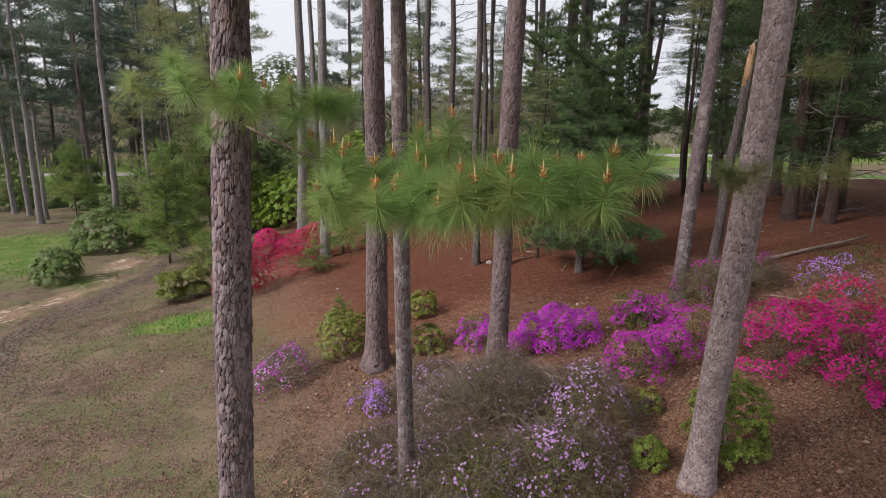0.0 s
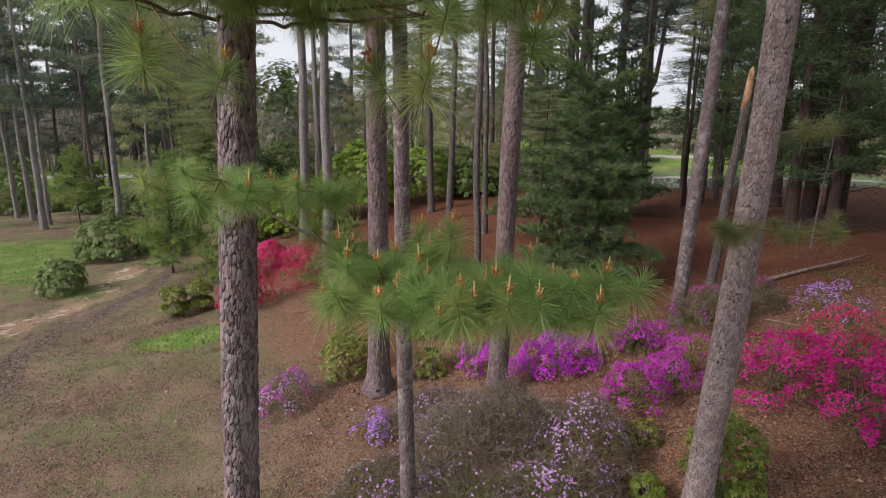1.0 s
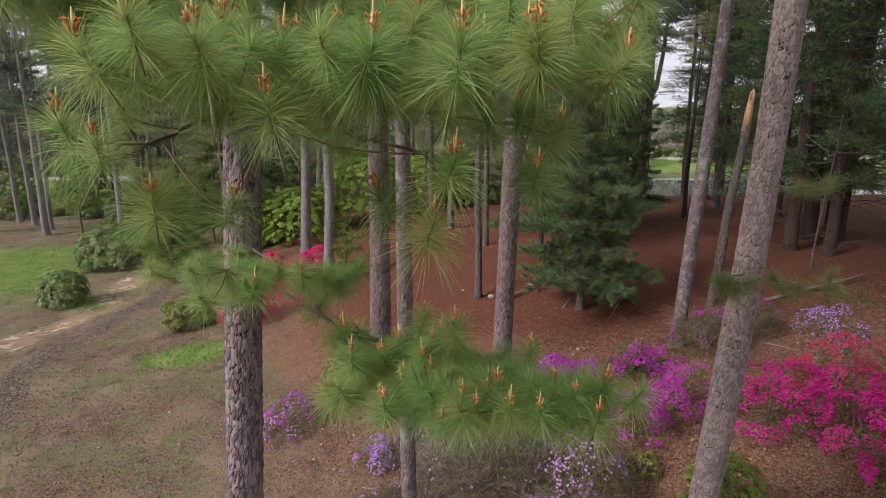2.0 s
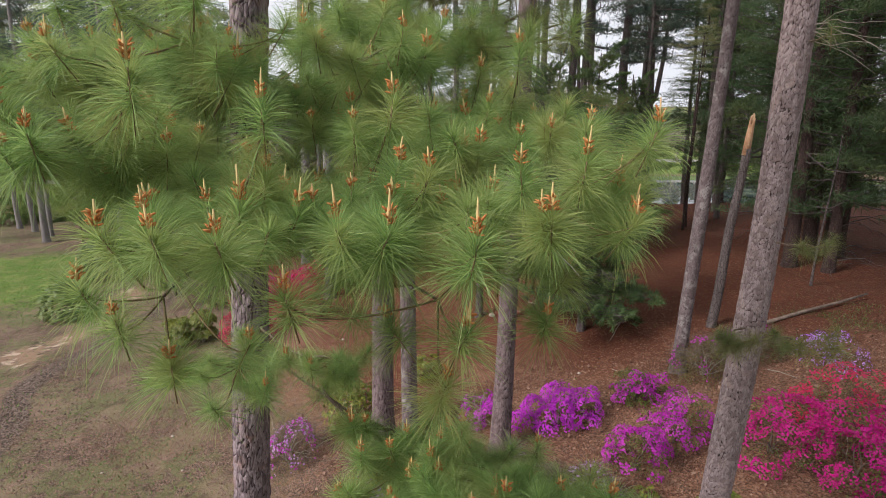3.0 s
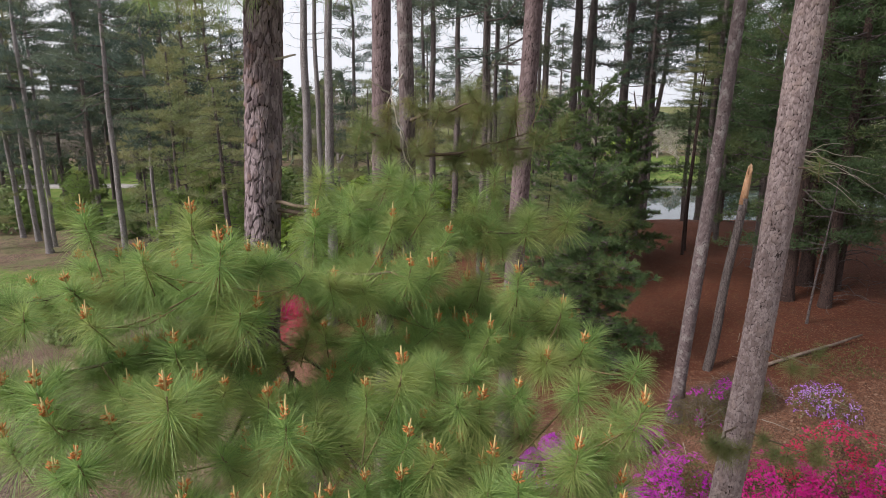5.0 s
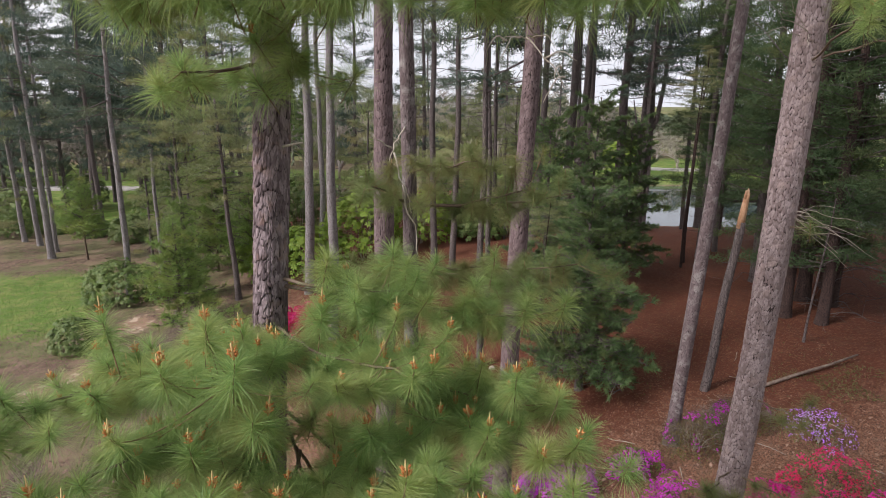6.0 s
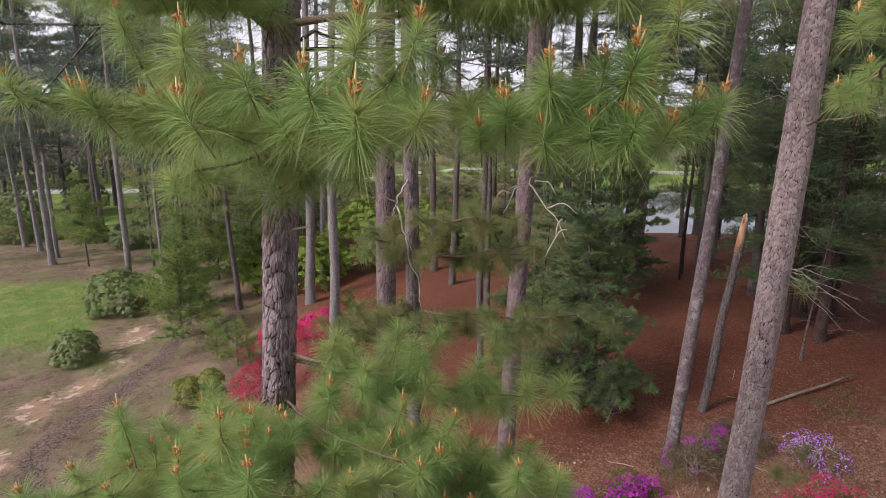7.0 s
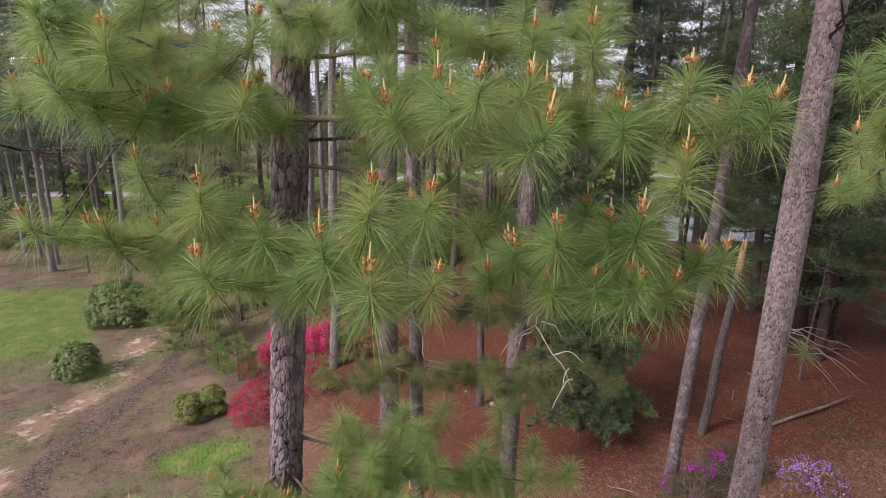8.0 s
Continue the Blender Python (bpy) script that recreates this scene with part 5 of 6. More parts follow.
LEAF_F = np.array([(0, 1, 4), (1, 2, 4), (0, 4, 3), (4, 2, 3)])
ROSETTE_V, ROSETTE_F = [], []
for k in range(6):
    c, s = math.cos(k * 1.047 + 0.2 * (k % 2)), math.sin(k * 1.047 + 0.2 * (k % 2))
    leaf = LEAF_V * np.array([0.9, 1.0, 1.0])
    leaf = leaf + np.stack([0 * leaf[:, 0], 0.06 + 0 * leaf[:, 0], -0.28 * leaf[:, 1] ** 2 + 0.12 * leaf[:, 1]], -1)
    ROSETTE_V.append(leaf @ np.array([(c, s, 0), (-s, c, 0), (0, 0, 1)]))
    ROSETTE_F.append(LEAF_F + 5 * k)
ROSETTE_V, ROSETTE_F = np.concatenate(ROSETTE_V), np.concatenate(ROSETTE_F)


def lobed(count, lobes, inner):
    """Places in the outer part of a heap of round lobes, and the way out there. lobes: (x, y, z, r, flatness)."""
    ls = np.array(lobes, float)
    pick = rng.choice(len(ls), count, p=ls[:, 3] ** 2 / (ls[:, 3] ** 2).sum())
    d = rng.normal(size=(count, 3))
    d /= np.linalg.norm(d, axis=1, keepdims=True)
    d[:, 2] = np.where(d[:, 2] < -0.25, -d[:, 2], d[:, 2])
    s = rng.uniform(inner, 1.04, count)[:, None]
    q = ls[pick]
    p = q[:, :3] + d * q[:, 3:4] * s * np.stack([np.ones(count), np.ones(count), q[:, 4]], -1)
    keep = np.ones(count, bool)
    for k, b in enumerate(ls):
        e = (p - b[:3]) / np.array([1, 1, b[4]])
        keep &= (pick == k) | (np.linalg.norm(e, axis=1) > 0.82 * b[3])
    return p[keep], d[keep]


def clumpy(p, scale, share, off):
    """Which places lie in the thicker patches."""
    w = np.array([noise.noise(Vector(q * scale) + Vector((off, 2.3 * off, 0))) for q in p])
    return w > np.quantile(w, 1 - share) if len(w) else np.zeros(0, bool)


def shrub(name, x, y, wide, deep, tall, label, category, leaf=LEAF, leaves=1500, leaf_size=0.035, rosettes=False, blooms=(), bloom_size=0.020, bloom_share=0.6,
          stems=7, twigs=40, lumps=7, seed=1, group="", stem_mat=None, inner=0.6, clump=3.0):
    global rng
    rng = np.random.default_rng(seed)
    z = float(height(x, y))
    bush = thing(name, x, y, z - 0.02, label, category, group)
    stem_mat = stem_mat or STEM_GREY
    lobes = []
    if blooms:
        lumps = int(lumps * 2.4)
    for k in range(lumps):
        a, r = 2.4 * k + rng.uniform(-0.4, 0.4), math.sqrt((k + 0.3) / lumps) * (0.82 if blooms else 0.66)
        rad = rng.uniform(0.30, 0.44) * min(wide, deep) * (1.15 - 0.4 * r) * (rng.uniform(0.45, 0.72) if blooms else 1.0)
        cx, cy = r * wide / 2 * math.cos(a), r * deep / 2 * math.sin(a)
        top = tall * (1 - 0.45 * r * r) * (rng.uniform(0.5, 1.08) if blooms else rng.uniform(0.85, 1.05))
        g0 = float(height(x + cx, y + cy)) - z
        flat = min(1.0, 0.62 * top / rad)
        lobes.append((cx, cy, g0 + max(top - rad * flat, 0.12), rad, flat))
        if top - rad * flat > 0.5 * rad:
            lobes.append((cx * 1.12, cy * 1.12, g0 + 0.42 * (top - rad * flat), rad * 0.95, min(flat, 0.8)))
    made = []
    for k in range(stems):
        b = lobes[k % len(lobes)]
        a = rng.uniform(0, 6.28)
        foot = np.array([0.05 * math.cos(a), 0.05 * math.sin(a), 0.0])
        line = bent(foot, np.array(b[:3]) + rng.normal(size=3) * 0.05, -0.05, 0.06, 7)
        v, f = tube(line, np.linspace(0.014, 0.006, 7), 6)
        part("stem", mesh_of("stem", v, f, stem_mat, smooth=True), bush)
    fine = []
    p, d = lobed(max(twigs, 1), lobes, 0.85)
    for q, e in zip(p, d):
        b = lobes[int(np.argmin([np.linalg.norm(q - np.array(c[:3])) for c in lobes]))]
        fine.append(tube(bent(np.array(b[:3]) * np.array([1, 1, 0.8]), q * 1.01, 0, 0.06, 5), np.linspace(0.005, 0.002, 5), 3))
    v, f = joined(fine)
    tagged(part("brushwood", mesh_of("brushwood", v, f, stem_mat), bush), kind="stuff")
    if leaves:
        p, d = lobed(leaves, lobes, inner)
        tv, tf = (ROSETTE_V, ROSETTE_F) if rosettes else (LEAF_V, LEAF_F)
        aim = d * 0.8 + np.array([0, 0, 0.5]) + rng.normal(size=d.shape) * (0.25 if rosettes else 0.5)
        v, f = scatter(tv, tf, p, turns(aim), leaf_size * rng.uniform(0.7, 1.25, len(p)))
        tagged(part("foliage", mesh_of("foliage", v, f, leaf), bush), kind="stuff")
    for k, (mat, count) in enumerate(blooms):
        p, d = lobed(int((1.1 if bloom_size < 0.0205 else 1.0) * count / max(bloom_share, 0.05)), lobes, 0.90)
        ok = clumpy(p + np.array([x, y, z]), clump, bloom_share, seed + 5 * k)
        p, d = p[ok] + d[ok] * 0.015, d[ok]
        aim = d + np.array([0, -0.1, 0.4]) + rng.normal(size=d.shape) * 0.4
        v, f = scatter(BLOOM_V, BLOOM_F, p, turns(aim), bloom_size * rng.uniform(0.75, 1.25, len(p)))
        tagged(part("blossoms", mesh_of("blossoms", v, f, mat), bush), kind="stuff")
    return bush


AZ = "azaleas"
shrub("azalea_bush", 2.1, 10.55, 1.9, 1.1, 0.92, "magenta-purple azalea bush in full bloom on pine straw", "azalea", leaves=1980, blooms=[(PURPLE, 9282)], bloom_share=0.85, seed=21, group=AZ, lumps=8, inner=0.8)
shrub("azalea_bush", 0.62, 10.9, 0.85, 0.7, 0.75, "small magenta azalea beside a pine foot", "azalea", leaves=1540, blooms=[(PURPLE, 1856)], bloom_share=0.6, seed=22, group=AZ, lumps=5)
shrub("azalea_bush", 3.15, 8.95, 1.15, 1.0, 1.0, "open magenta azalea with leggy stems", "azalea", leaves=3960, blooms=[(MAGENTA, 4105)], bloom_share=0.55, inner=0.35, stem_mat=BRUSH, seed=23, group=AZ, twigs=90)
shrub("azalea_bush", 4.0, 9.5, 1.3, 1.1, 1.05, "open magenta azalea with leggy stems", "azalea", leaves=3960, blooms=[(MAGENTA, 3570)], bloom_share=0.5, inner=0.35, stem_mat=BRUSH, seed=24, group=AZ, twigs=90)
shrub("azalea_bush", 3.75, 10.9, 1.3, 0.8, 0.75, "sparse magenta azalea under pines", "azalea", leaves=3960, blooms=[(MAGENTA, 1499)], bloom_share=0.35, inner=0.35, stem_mat=BRUSH, seed=25, group=AZ, twigs=90)
shrub("azalea_bush", 5.35, 8.9, 1.7, 1.5, 1.15, "hot pink azalea bush with airy branches", "azalea", leaves=4840, blooms=[(PINK, 8600)], bloom_share=0.5, inner=0.35, stem_mat=BRUSH, seed=26, group=AZ, twigs=120, lumps=9)
shrub("azalea_bush", 6.25, 8.2, 1.7, 1.5, 1.25, "hot pink azalea bush with airy branches", "azalea", leaves=4840, blooms=[(PINK, 9600)], bloom_share=0.55, inner=0.35, stem_mat=BRUSH, seed=27, group=AZ, twigs=120, lumps=9)
shrub("azalea_bush", 6.95, 9.7, 1.9, 1.3, 1.0, "coral pink azalea bush in bloom", "azalea", leaves=4400, blooms=[(CORAL, 4200)], bloom_share=0.4, inner=0.35, stem_mat=BRUSH, seed=28, group=AZ, twigs=110, lumps=9)
shrub("azalea_bush", 7.3, 8.2, 1.5, 1.4, 1.2, "hot pink azalea bush with airy branches", "azalea", leaves=3960, blooms=[(PINK, 5600), (CORAL, 892)], bloom_share=0.5, inner=0.35, stem_mat=BRUSH, seed=29, group=AZ, twigs=80)
shrub("azalea_bush", 6.05, 7.2, 1.1, 0.9, 0.8, "low hot pink azalea with bare lower twigs", "azalea", leaves=3080, blooms=[(PINK, 3600)], bloom_share=0.5, inner=0.35, stem_mat=BRUSH, seed=30, group=AZ, twigs=80)
shrub("azalea_bush", 7.85, 11.4, 1.35, 1.0, 0.82, "violet azalea bush in bloom", "azalea", leaves=2200, blooms=[(VIOLET, 1500)], bloom_share=0.55, seed=31, group=AZ, twigs=120, bloom_size=0.0178, inner=0.4)
shrub("azalea_bush", -6.3, 17.5, 1.6, 1.4, 1.25, "large dark red azalea bush in bloom", "azalea", leaf=LEAF_DARK, leaves=3600, blooms=[(RED, 17000)], bloom_share=0.96, seed=34, group=AZ, twigs=60, lumps=10, bloom_size=0.022, inner=0.5)
shrub("azalea_bush", -4.95, 18.9, 1.9, 1.5, 1.0, "dark red azalea bush with dense bloom", "azalea", leaf=LEAF_DARK, leaves=3600, blooms=[(RED, 8000)], bloom_share=0.65, seed=33, group=AZ, bloom_size=0.021, inner=0.5, lumps=10)
shrub("azalea_bush", -5.1, 20.6, 2.0, 1.6, 1.1, "dark red azalea bush with sparse bloom", "azalea", leaf=LEAF_DARK, leaves=3600, blooms=[(RED, 6500)], bloom_share=0.6, seed=36, group=AZ, bloom_size=0.021, inner=0.5, lumps=9)
shrub("azalea_bush", -7.0, 20.4, 1.8, 1.5, 1.2, "dark red azalea bush with sparse bloom", "azalea", leaf=LEAF_DARK, leaves=3600, blooms=[(RED, 4200)], bloom_share=0.7, seed=39, group=AZ, bloom_size=0.021, inner=0.5, lumps=9)
shrub("azalea_bush", -6.9, 22.0, 1.9, 1.3, 1.15, "bright crimson-pink azalea bush in full bloom", "azalea", leaves=1500, blooms=[(CORAL, 8200), (PINK, 3000)], bloom_share=0.92, seed=35, group=AZ, lumps=10, bloom_size=0.032, inner=0.7)
shrub("azalea_bush", -5.4, 22.2, 2.0, 1.3, 1.08, "bright crimson-pink azalea bush in full bloom", "azalea", leaves=1500, blooms=[(CORAL, 8000), (PINK, 2800)], bloom_share=0.92, seed=37, group=AZ, lumps=10, bloom_size=0.032, inner=0.7)
shrub("azalea_bush", -1.25, 9.35, 0.8, 0.7, 0.6, "lilac azalea in bloom at a pine foot", "azalea", leaves=1100, blooms=[(VIOLET, 1178)], bloom_share=0.6, seed=38, group=AZ, twigs=160, bloom_size=0.0178, inner=0.4)
# the large twiggy azaleas below
def twiggy(x, y, wide, deep, tall, label, count, leaves, blooms, share, seed):
    """A low dome of tangled grey twigs with small leaves and scattered flowers."""
    global rng
    rng = np.random.default_rng(seed)
    z = float(height(x, y))
    bush = thing("azalea_bush", x, y, z - 0.02, label, "azalea", AZ)

    def dome(n, lo, hi):
        a, q, s = rng.uniform(0, 2 * np.pi, n), np.sqrt(rng.random(n)), rng.uniform(lo, hi, n)
        px, py = wide / 2 * q * np.cos(a), deep / 2 * q * np.sin(a)
        lump = 1 + 0.16 * np.sin(5 * px + seed) * np.sin(4.4 * py + 2 * seed)
        top = tall * np.sqrt(np.clip(1 - q ** 2.6, 0, 1)) * lump
        return np.stack([px, py, height(x + px, y + py) - z + top * s], -1), np.stack([np.cos(a) * q, np.sin(a) * q, 0.35 + 0 * a], -1)
    for k in range(10):
        e, _ = dome(1, 0.75, 0.9)
        v, f = tube(bent((0.06 * math.cos(k), 0.06 * math.sin(k), 0), e[0], -0.08, 0.07, 8), np.linspace(0.014, 0.005, 8), 6)
        part("stem", mesh_of("stem", v, f, STEM_GREY, smooth=True), bush)
    count = int(count * 1.25)
    p, d = dome(count, 0.55, 1.06)
    w = d * 0.8 + rng.normal(size=d.shape) * 0.75
    w /= np.linalg.norm(w, axis=1, keepdims=True)
    ln = rng.uniform(0.06, 0.19, (count, 1))
    bend = rng.normal(size=d.shape) * 0.38 * ln
    mid, end = p + w * ln * 0.5 + bend, p + w * ln
    fine = []
    for a, b, t in ((p, mid, 0.0024), (mid, end, 0.0018)):
        u = np.cross(b - a, rng.normal(size=a.shape))
        u /= np.linalg.norm(u, axis=1, keepdims=True) + 1e-9
        h = np.cross((b - a) / (np.linalg.norm(b - a, axis=1, keepdims=True) + 1e-9), u)
        rows = []
        for c, s in ((a, t), (b, t * 0.7)):
            rows += [c + u * s, c - 0.5 * u * s + 0.87 * h * s, c - 0.5 * u * s - 0.87 * h * s]
        f = np.array([(0, 1, 4), (0, 4, 3), (1, 2, 5), (1, 5, 4), (2, 0, 3), (2, 3, 5)])
        fine.append((np.stack(rows, 1).reshape(-1, 3), (f[None] + (np.arange(count) * 6)[:, None, None]).reshape(-1, 3)))
    arch = []
    p, d = dome(int(count * (0.14 if leaves < 6000 and wide > 2 else 0.06)) + 20, 0.8, 1.0)
    for q, e in zip(p, d):
        w = e * np.array([1, 1, 0]) * 0.6 + rng.normal(size=3) * np.array([0.6, 0.6, 0.15])
        ln = rng.uniform(0.14, 0.42)
        end = q + w / (np.linalg.norm(w) + 1e-9) * ln
        line = bent(q * np.array([0.9, 0.9, 0.8]), end, -0.06 * ln, 0.2, 7)
        arch.append(tube(line, np.linspace(0.0036, 0.0016, 7), 3))
        for _ in range(2):
            b = line[int(rng.integers(2, 6))]
            arch.append(tube(bent(b, b + (end - q) * 0.4 + rng.normal(size=3) * 0.09, -0.03, 0.08, 4), np.linspace(0.0026, 0.0013, 4), 3))
    v, f = joined(fine)
    tagged(part("brushwood", mesh_of("brushwood", v, f, BRUSH), bush), kind="stuff")
    v, f = joined(arch)
    tagged(part("arching_brushwood", mesh_of("arching_brushwood", v, f, PALE_TWIG), bush, "pale arching twigs"), kind="stuff")
    p, d = dome(leaves, 0.45, 0.98)
    aim = d + np.array([0, 0, 0.5]) + rng.normal(size=d.shape) * 0.6
    v, f = scatter(LEAF_V, LEAF_F, p, turns(aim), rng.uniform(0.02, 0.042, leaves))
    tagged(part("foliage", mesh_of("foliage", v, f, LEAF_OLIVE), bush), kind="stuff")
    for mat, n in blooms:
        p, d = dome(int(1.9 * n / share), 0.90, 1.06)
        ok = clumpy(p + np.array([x, y, z]), 3.2, share, seed)
        p, d = p[ok], d[ok]
        aim = d + np.array([0, -0.25, 0.7]) + rng.normal(size=d.shape) * 0.35
        v, f = scatter(BLOOM_V, BLOOM_F, p, turns(aim), 0.023 * rng.uniform(0.6, 1.3, len(p)))
        tagged(part("blossoms", mesh_of("blossoms", v, f, mat), bush), kind="stuff")
    return bush


twiggy(0.62, 8.25, 2.3, 1.9, 1.0, "bare grey twiggy azalea dome with few blooms", 4200, 5200, [(LILAC, 60)], 0.4, 50)
twiggy(1.95, 7.75, 1.55, 1.7, 0.95, "twiggy azalea with many lilac blooms", 1700, 7500, [(LILAC, 290)], 0.6, 51)
twiggy(1.45, 6.75, 1.8, 1.5, 0.85, "olive twiggy azalea with scattered lilac blooms", 1800, 8000, [(LILAC, 260)], 0.6, 52)
twiggy(0.25, 6.75, 1.9, 1.6, 0.85, "olive twiggy azalea with scattered lilac blooms", 2200, 8000, [(LILAC, 90)], 0.5, 53)
twiggy(-0.85, 7.5, 1.7, 1.6, 0.75, "brownish twiggy azalea with few blooms", 2200, 4600, [(LILAC, 90)], 0.3, 54)
twiggy(-0.95, 6.4, 1.5, 1.3, 0.65, "brownish twiggy azalea with few blooms", 1800, 3400, [(LILAC, 60)], 0.3, 55)
twiggy(-0.3, 9.35, 1.6, 1.1, 0.6, "bare twiggy azalea with pink-lilac blooms", 2000, 400, [(LILAC, 110)], 0.4, 56)
twiggy(-3.3, 10.8, 1.3, 1.1, 0.7, "sparse twiggy azalea with lilac and magenta blooms", 650, 900, [(LILAC, 170), (MAGENTA, 170)], 0.6, 57)
twiggy(5.3, 11.4, 1.5, 1.1, 0.85, "twiggy brown azalea past its bloom", 1100, 4200, [(MAGENTA, 110)], 0.3, 58)
twiggy(6.5, 12.1, 1.5, 1.0, 0.7, "twiggy brown azalea past its bloom", 1000, 3600, [(MAGENTA, 150)], 0.3, 59)

SH = "green shrubs"
shrub("rhododendron_bush", -15.45, 22.4, 1.75, 1.5, 1.4, "round dark green rhododendron on the grass", "rhododendron", LEAF_DARK, 2900, 0.095, True, seed=61, group=SH)
shrub("rhododendron_bush", -17.0, 28.6, 4.3, 2.4, 2.4, "large dark rhododendron around a pine stem", "rhododendron", LEAF_DARK, 8200, 0.11, True, seed=62, group=SH, lumps=11)
shrub("rhododendron_bush", -14.9, 29.0, 1.8, 1.3, 1.4, "light green rhododendron beside the track", "rhododendron", LEAF_BRIGHT, 2200, 0.10, True, seed=63, group=SH)
shrub("laurel_shrub", -8.75, 17.8, 0.85, 0.9, 1.15, "round yellow-green leafy shrub", "shrub", LEAF_YELLOW, 2600, 0.06, True, seed=64, group=SH)
shrub("laurel_shrub", -8.05, 18.1, 0.8, 0.8, 1.2, "round olive-green leafy shrub", "shrub", LEAF_YELLOW, 2600, 0.058, True, seed=65, group=SH)
shrub("laurel_shrub", -2.15, 11.7, 1.1, 0.9, 1.0, "yellow-green leafy shrub at a pine foot", "shrub", LEAF_YELLOW, 1900, 0.06, True, seed=66, group=SH, lumps=9)
shrub("laurel_shrub", -0.3, 11.25, 0.65, 0.6, 0.62, "small green leafy shrub", "shrub", LEAF_YELLOW, 420, 0.075, True, seed=67, group=SH)
shrub("laurel_shrub", -0.5, 13.1, 0.7, 0.6, 0.65, "small green leafy shrub", "shrub", LEAF_YELLOW, 420, 0.075, True, seed=68, group=SH)
shrub("laurel_shrub", 3.62, 6.85, 0.85, 0.8, 1.12, "fresh green leafy shrub beside a leaning pine", "shrub", LEAF_SHADE, 2600, 0.05, True, seed=69, group=SH, lumps=11)
shrub("laurel_shrub", 2.66, 6.9, 0.42, 0.4, 0.5, "small fresh green shrub beside a leaning pine", "shrub", LEAF_SHADE, 500, 0.045, True, seed=70, group=SH)
shrub("laurel_shrub", 3.0, 8.1, 0.5, 0.45, 0.36, "low green leafy shrub", "shrub", LEAF_YELLOW, 200, 0.06, True, seed=71, group=SH)
for k, (x, y, w, h, m) in enumerate([(-7.4, 29.0, 4.0, 3.0, LEAF_BRIGHT), (-4.6, 30.0, 4.2, 3.9, LEAF_BRIGHT), (-9.8, 30.5, 3.6, 2.9, LEAF_BRIGHT), (-1.6, 32.0, 4.0, 3.2, LEAF_BRIGHT), (-12.0, 36.0, 4.0, 4.5, LEAF_DARK), (-9.8, 37.5, 5.0, 9.5, LEAF_DARK), (1.4, 33.5, 3.6, 2.6, LEAF_MID),
                                    (-19.5, 44.0, 3.0, 1.8, LEAF_DARK), (-29.5, 47.0, 2.6, 1.6, LEAF_DARK), (-36.0, 47.0, 4.0, 2.4, LEAF_DARK), (1.5, 32.0, 3.0, 2.0, LEAF_DARK), (-22.5, 47.0, 2.5, 1.6, LEAF_DARK)]):
    shrub("hedge_shrub", x, y, w, w * 0.8, h, "large fresh green shrub behind the pines" if m is LEAF_BRIGHT else "large dark evergreen shrub behind the pines", "shrub", m, 3600, 0.17, True, seed=80 + k, group="large shrubs", lumps=11, twigs=30)
for k, (x, y, w, h) in enumerate([(-38.5, 50.5, 5, 3.4), (-43, 56, 6, 4.5), (-36.5, 57.5, 4.5, 3.6), (-26.5, 53.0, 5, 3.8), (-22.0, 55.0, 5.5, 4.4), (-28.0, 58, 5, 4.5), (-17.5, 52.0, 5, 3.8), (-14.0, 50.0, 4.5, 3.4), (-33.0, 48.2, 2.2, 1.3), (-15.5, 42.5, 4.5, 3.0), (-11.0, 41.0, 5.0, 3.6), (-5.5, 40.5, 5.0, 3.2), (0.5, 41.0, 4.5, 2.6), (5.0, 42.0, 3.5, 2.2), (-25.0, 44.5, 3.5, 2.2)]):
    shrub("hedge_shrub", x, y, w, w * 0.7, h, "large green shrub behind the lawn", "shrub", LEAF_MID, 2600, 0.22, True, seed=110 + k, group="large shrubs", lumps=12, twigs=20)
shrub("willow_shrub", 21.5, 70.5, 6, 4, 5.0, "fresh yellow-green leafy tree across the pond", "tree", LEAF_BRIGHT, 2600, 0.28, True, seed=95, lumps=12, twigs=20)
shrub("willow_shrub", 11.5, 72.0, 5, 4, 3.5, "fresh yellow-green leafy tree across the pond", "tree", LEAF_BRIGHT, 2200, 0.28, True, seed=96, lumps=12, twigs=20)

# ---- fallen log ----
rng = np.random.default_rng(31)
log = thing("fallen_log", 9.4, 14.3, float(height(9.4, 14.3)), "weathered fallen pine log on red straw", "log")
ends = np.array([(7.7, 13.55), (8.9, 14.0), (10.0, 14.4), (11.0, 14.85)])
line = np.stack([ends[:, 0] - 9.4, ends[:, 1] - 14.3, height(ends[:, 0], ends[:, 1]) - log.location[2] + np.array([0.05, 0.07, 0.10, 0.16])], -1)
v, f = tube(line, (0.045, 0.043, 0.036, 0.026), 12)
part("trunk", mesh_of("trunk", v, f, LOGWOOD, smooth=True), log)
for k in range(26):
    x, y = rng.uniform(-6, 10), rng.uniform(8, 18)
    s = thing("fallen_stick", x, y, float(height(x, y)), "small grey fallen stick", "stick", "fallen sticks")
    a, ln = rng.uniform(0, 6.28), rng.uniform(0.25, 0.8)
    e = np.array([math.cos(a), math.sin(a)]) * ln / 2
    p0 = np.array([-e[0], -e[1], float(height(x - e[0], y - e[1])) - s.location[2] + 0.012])
    p1 = np.array([e[0], e[1], float(height(x + e[0], y + e[1])) - s.location[2] + 0.02])
    v, f = tube(bent(p0, p1, 0, 0.03, 6), np.linspace(0.011, 0.005, 6), 6)
    part("stick", mesh_of("stick", v, f, DEAD if k % 2 else STEM_GREY, smooth=True), s)
BOULDER = []
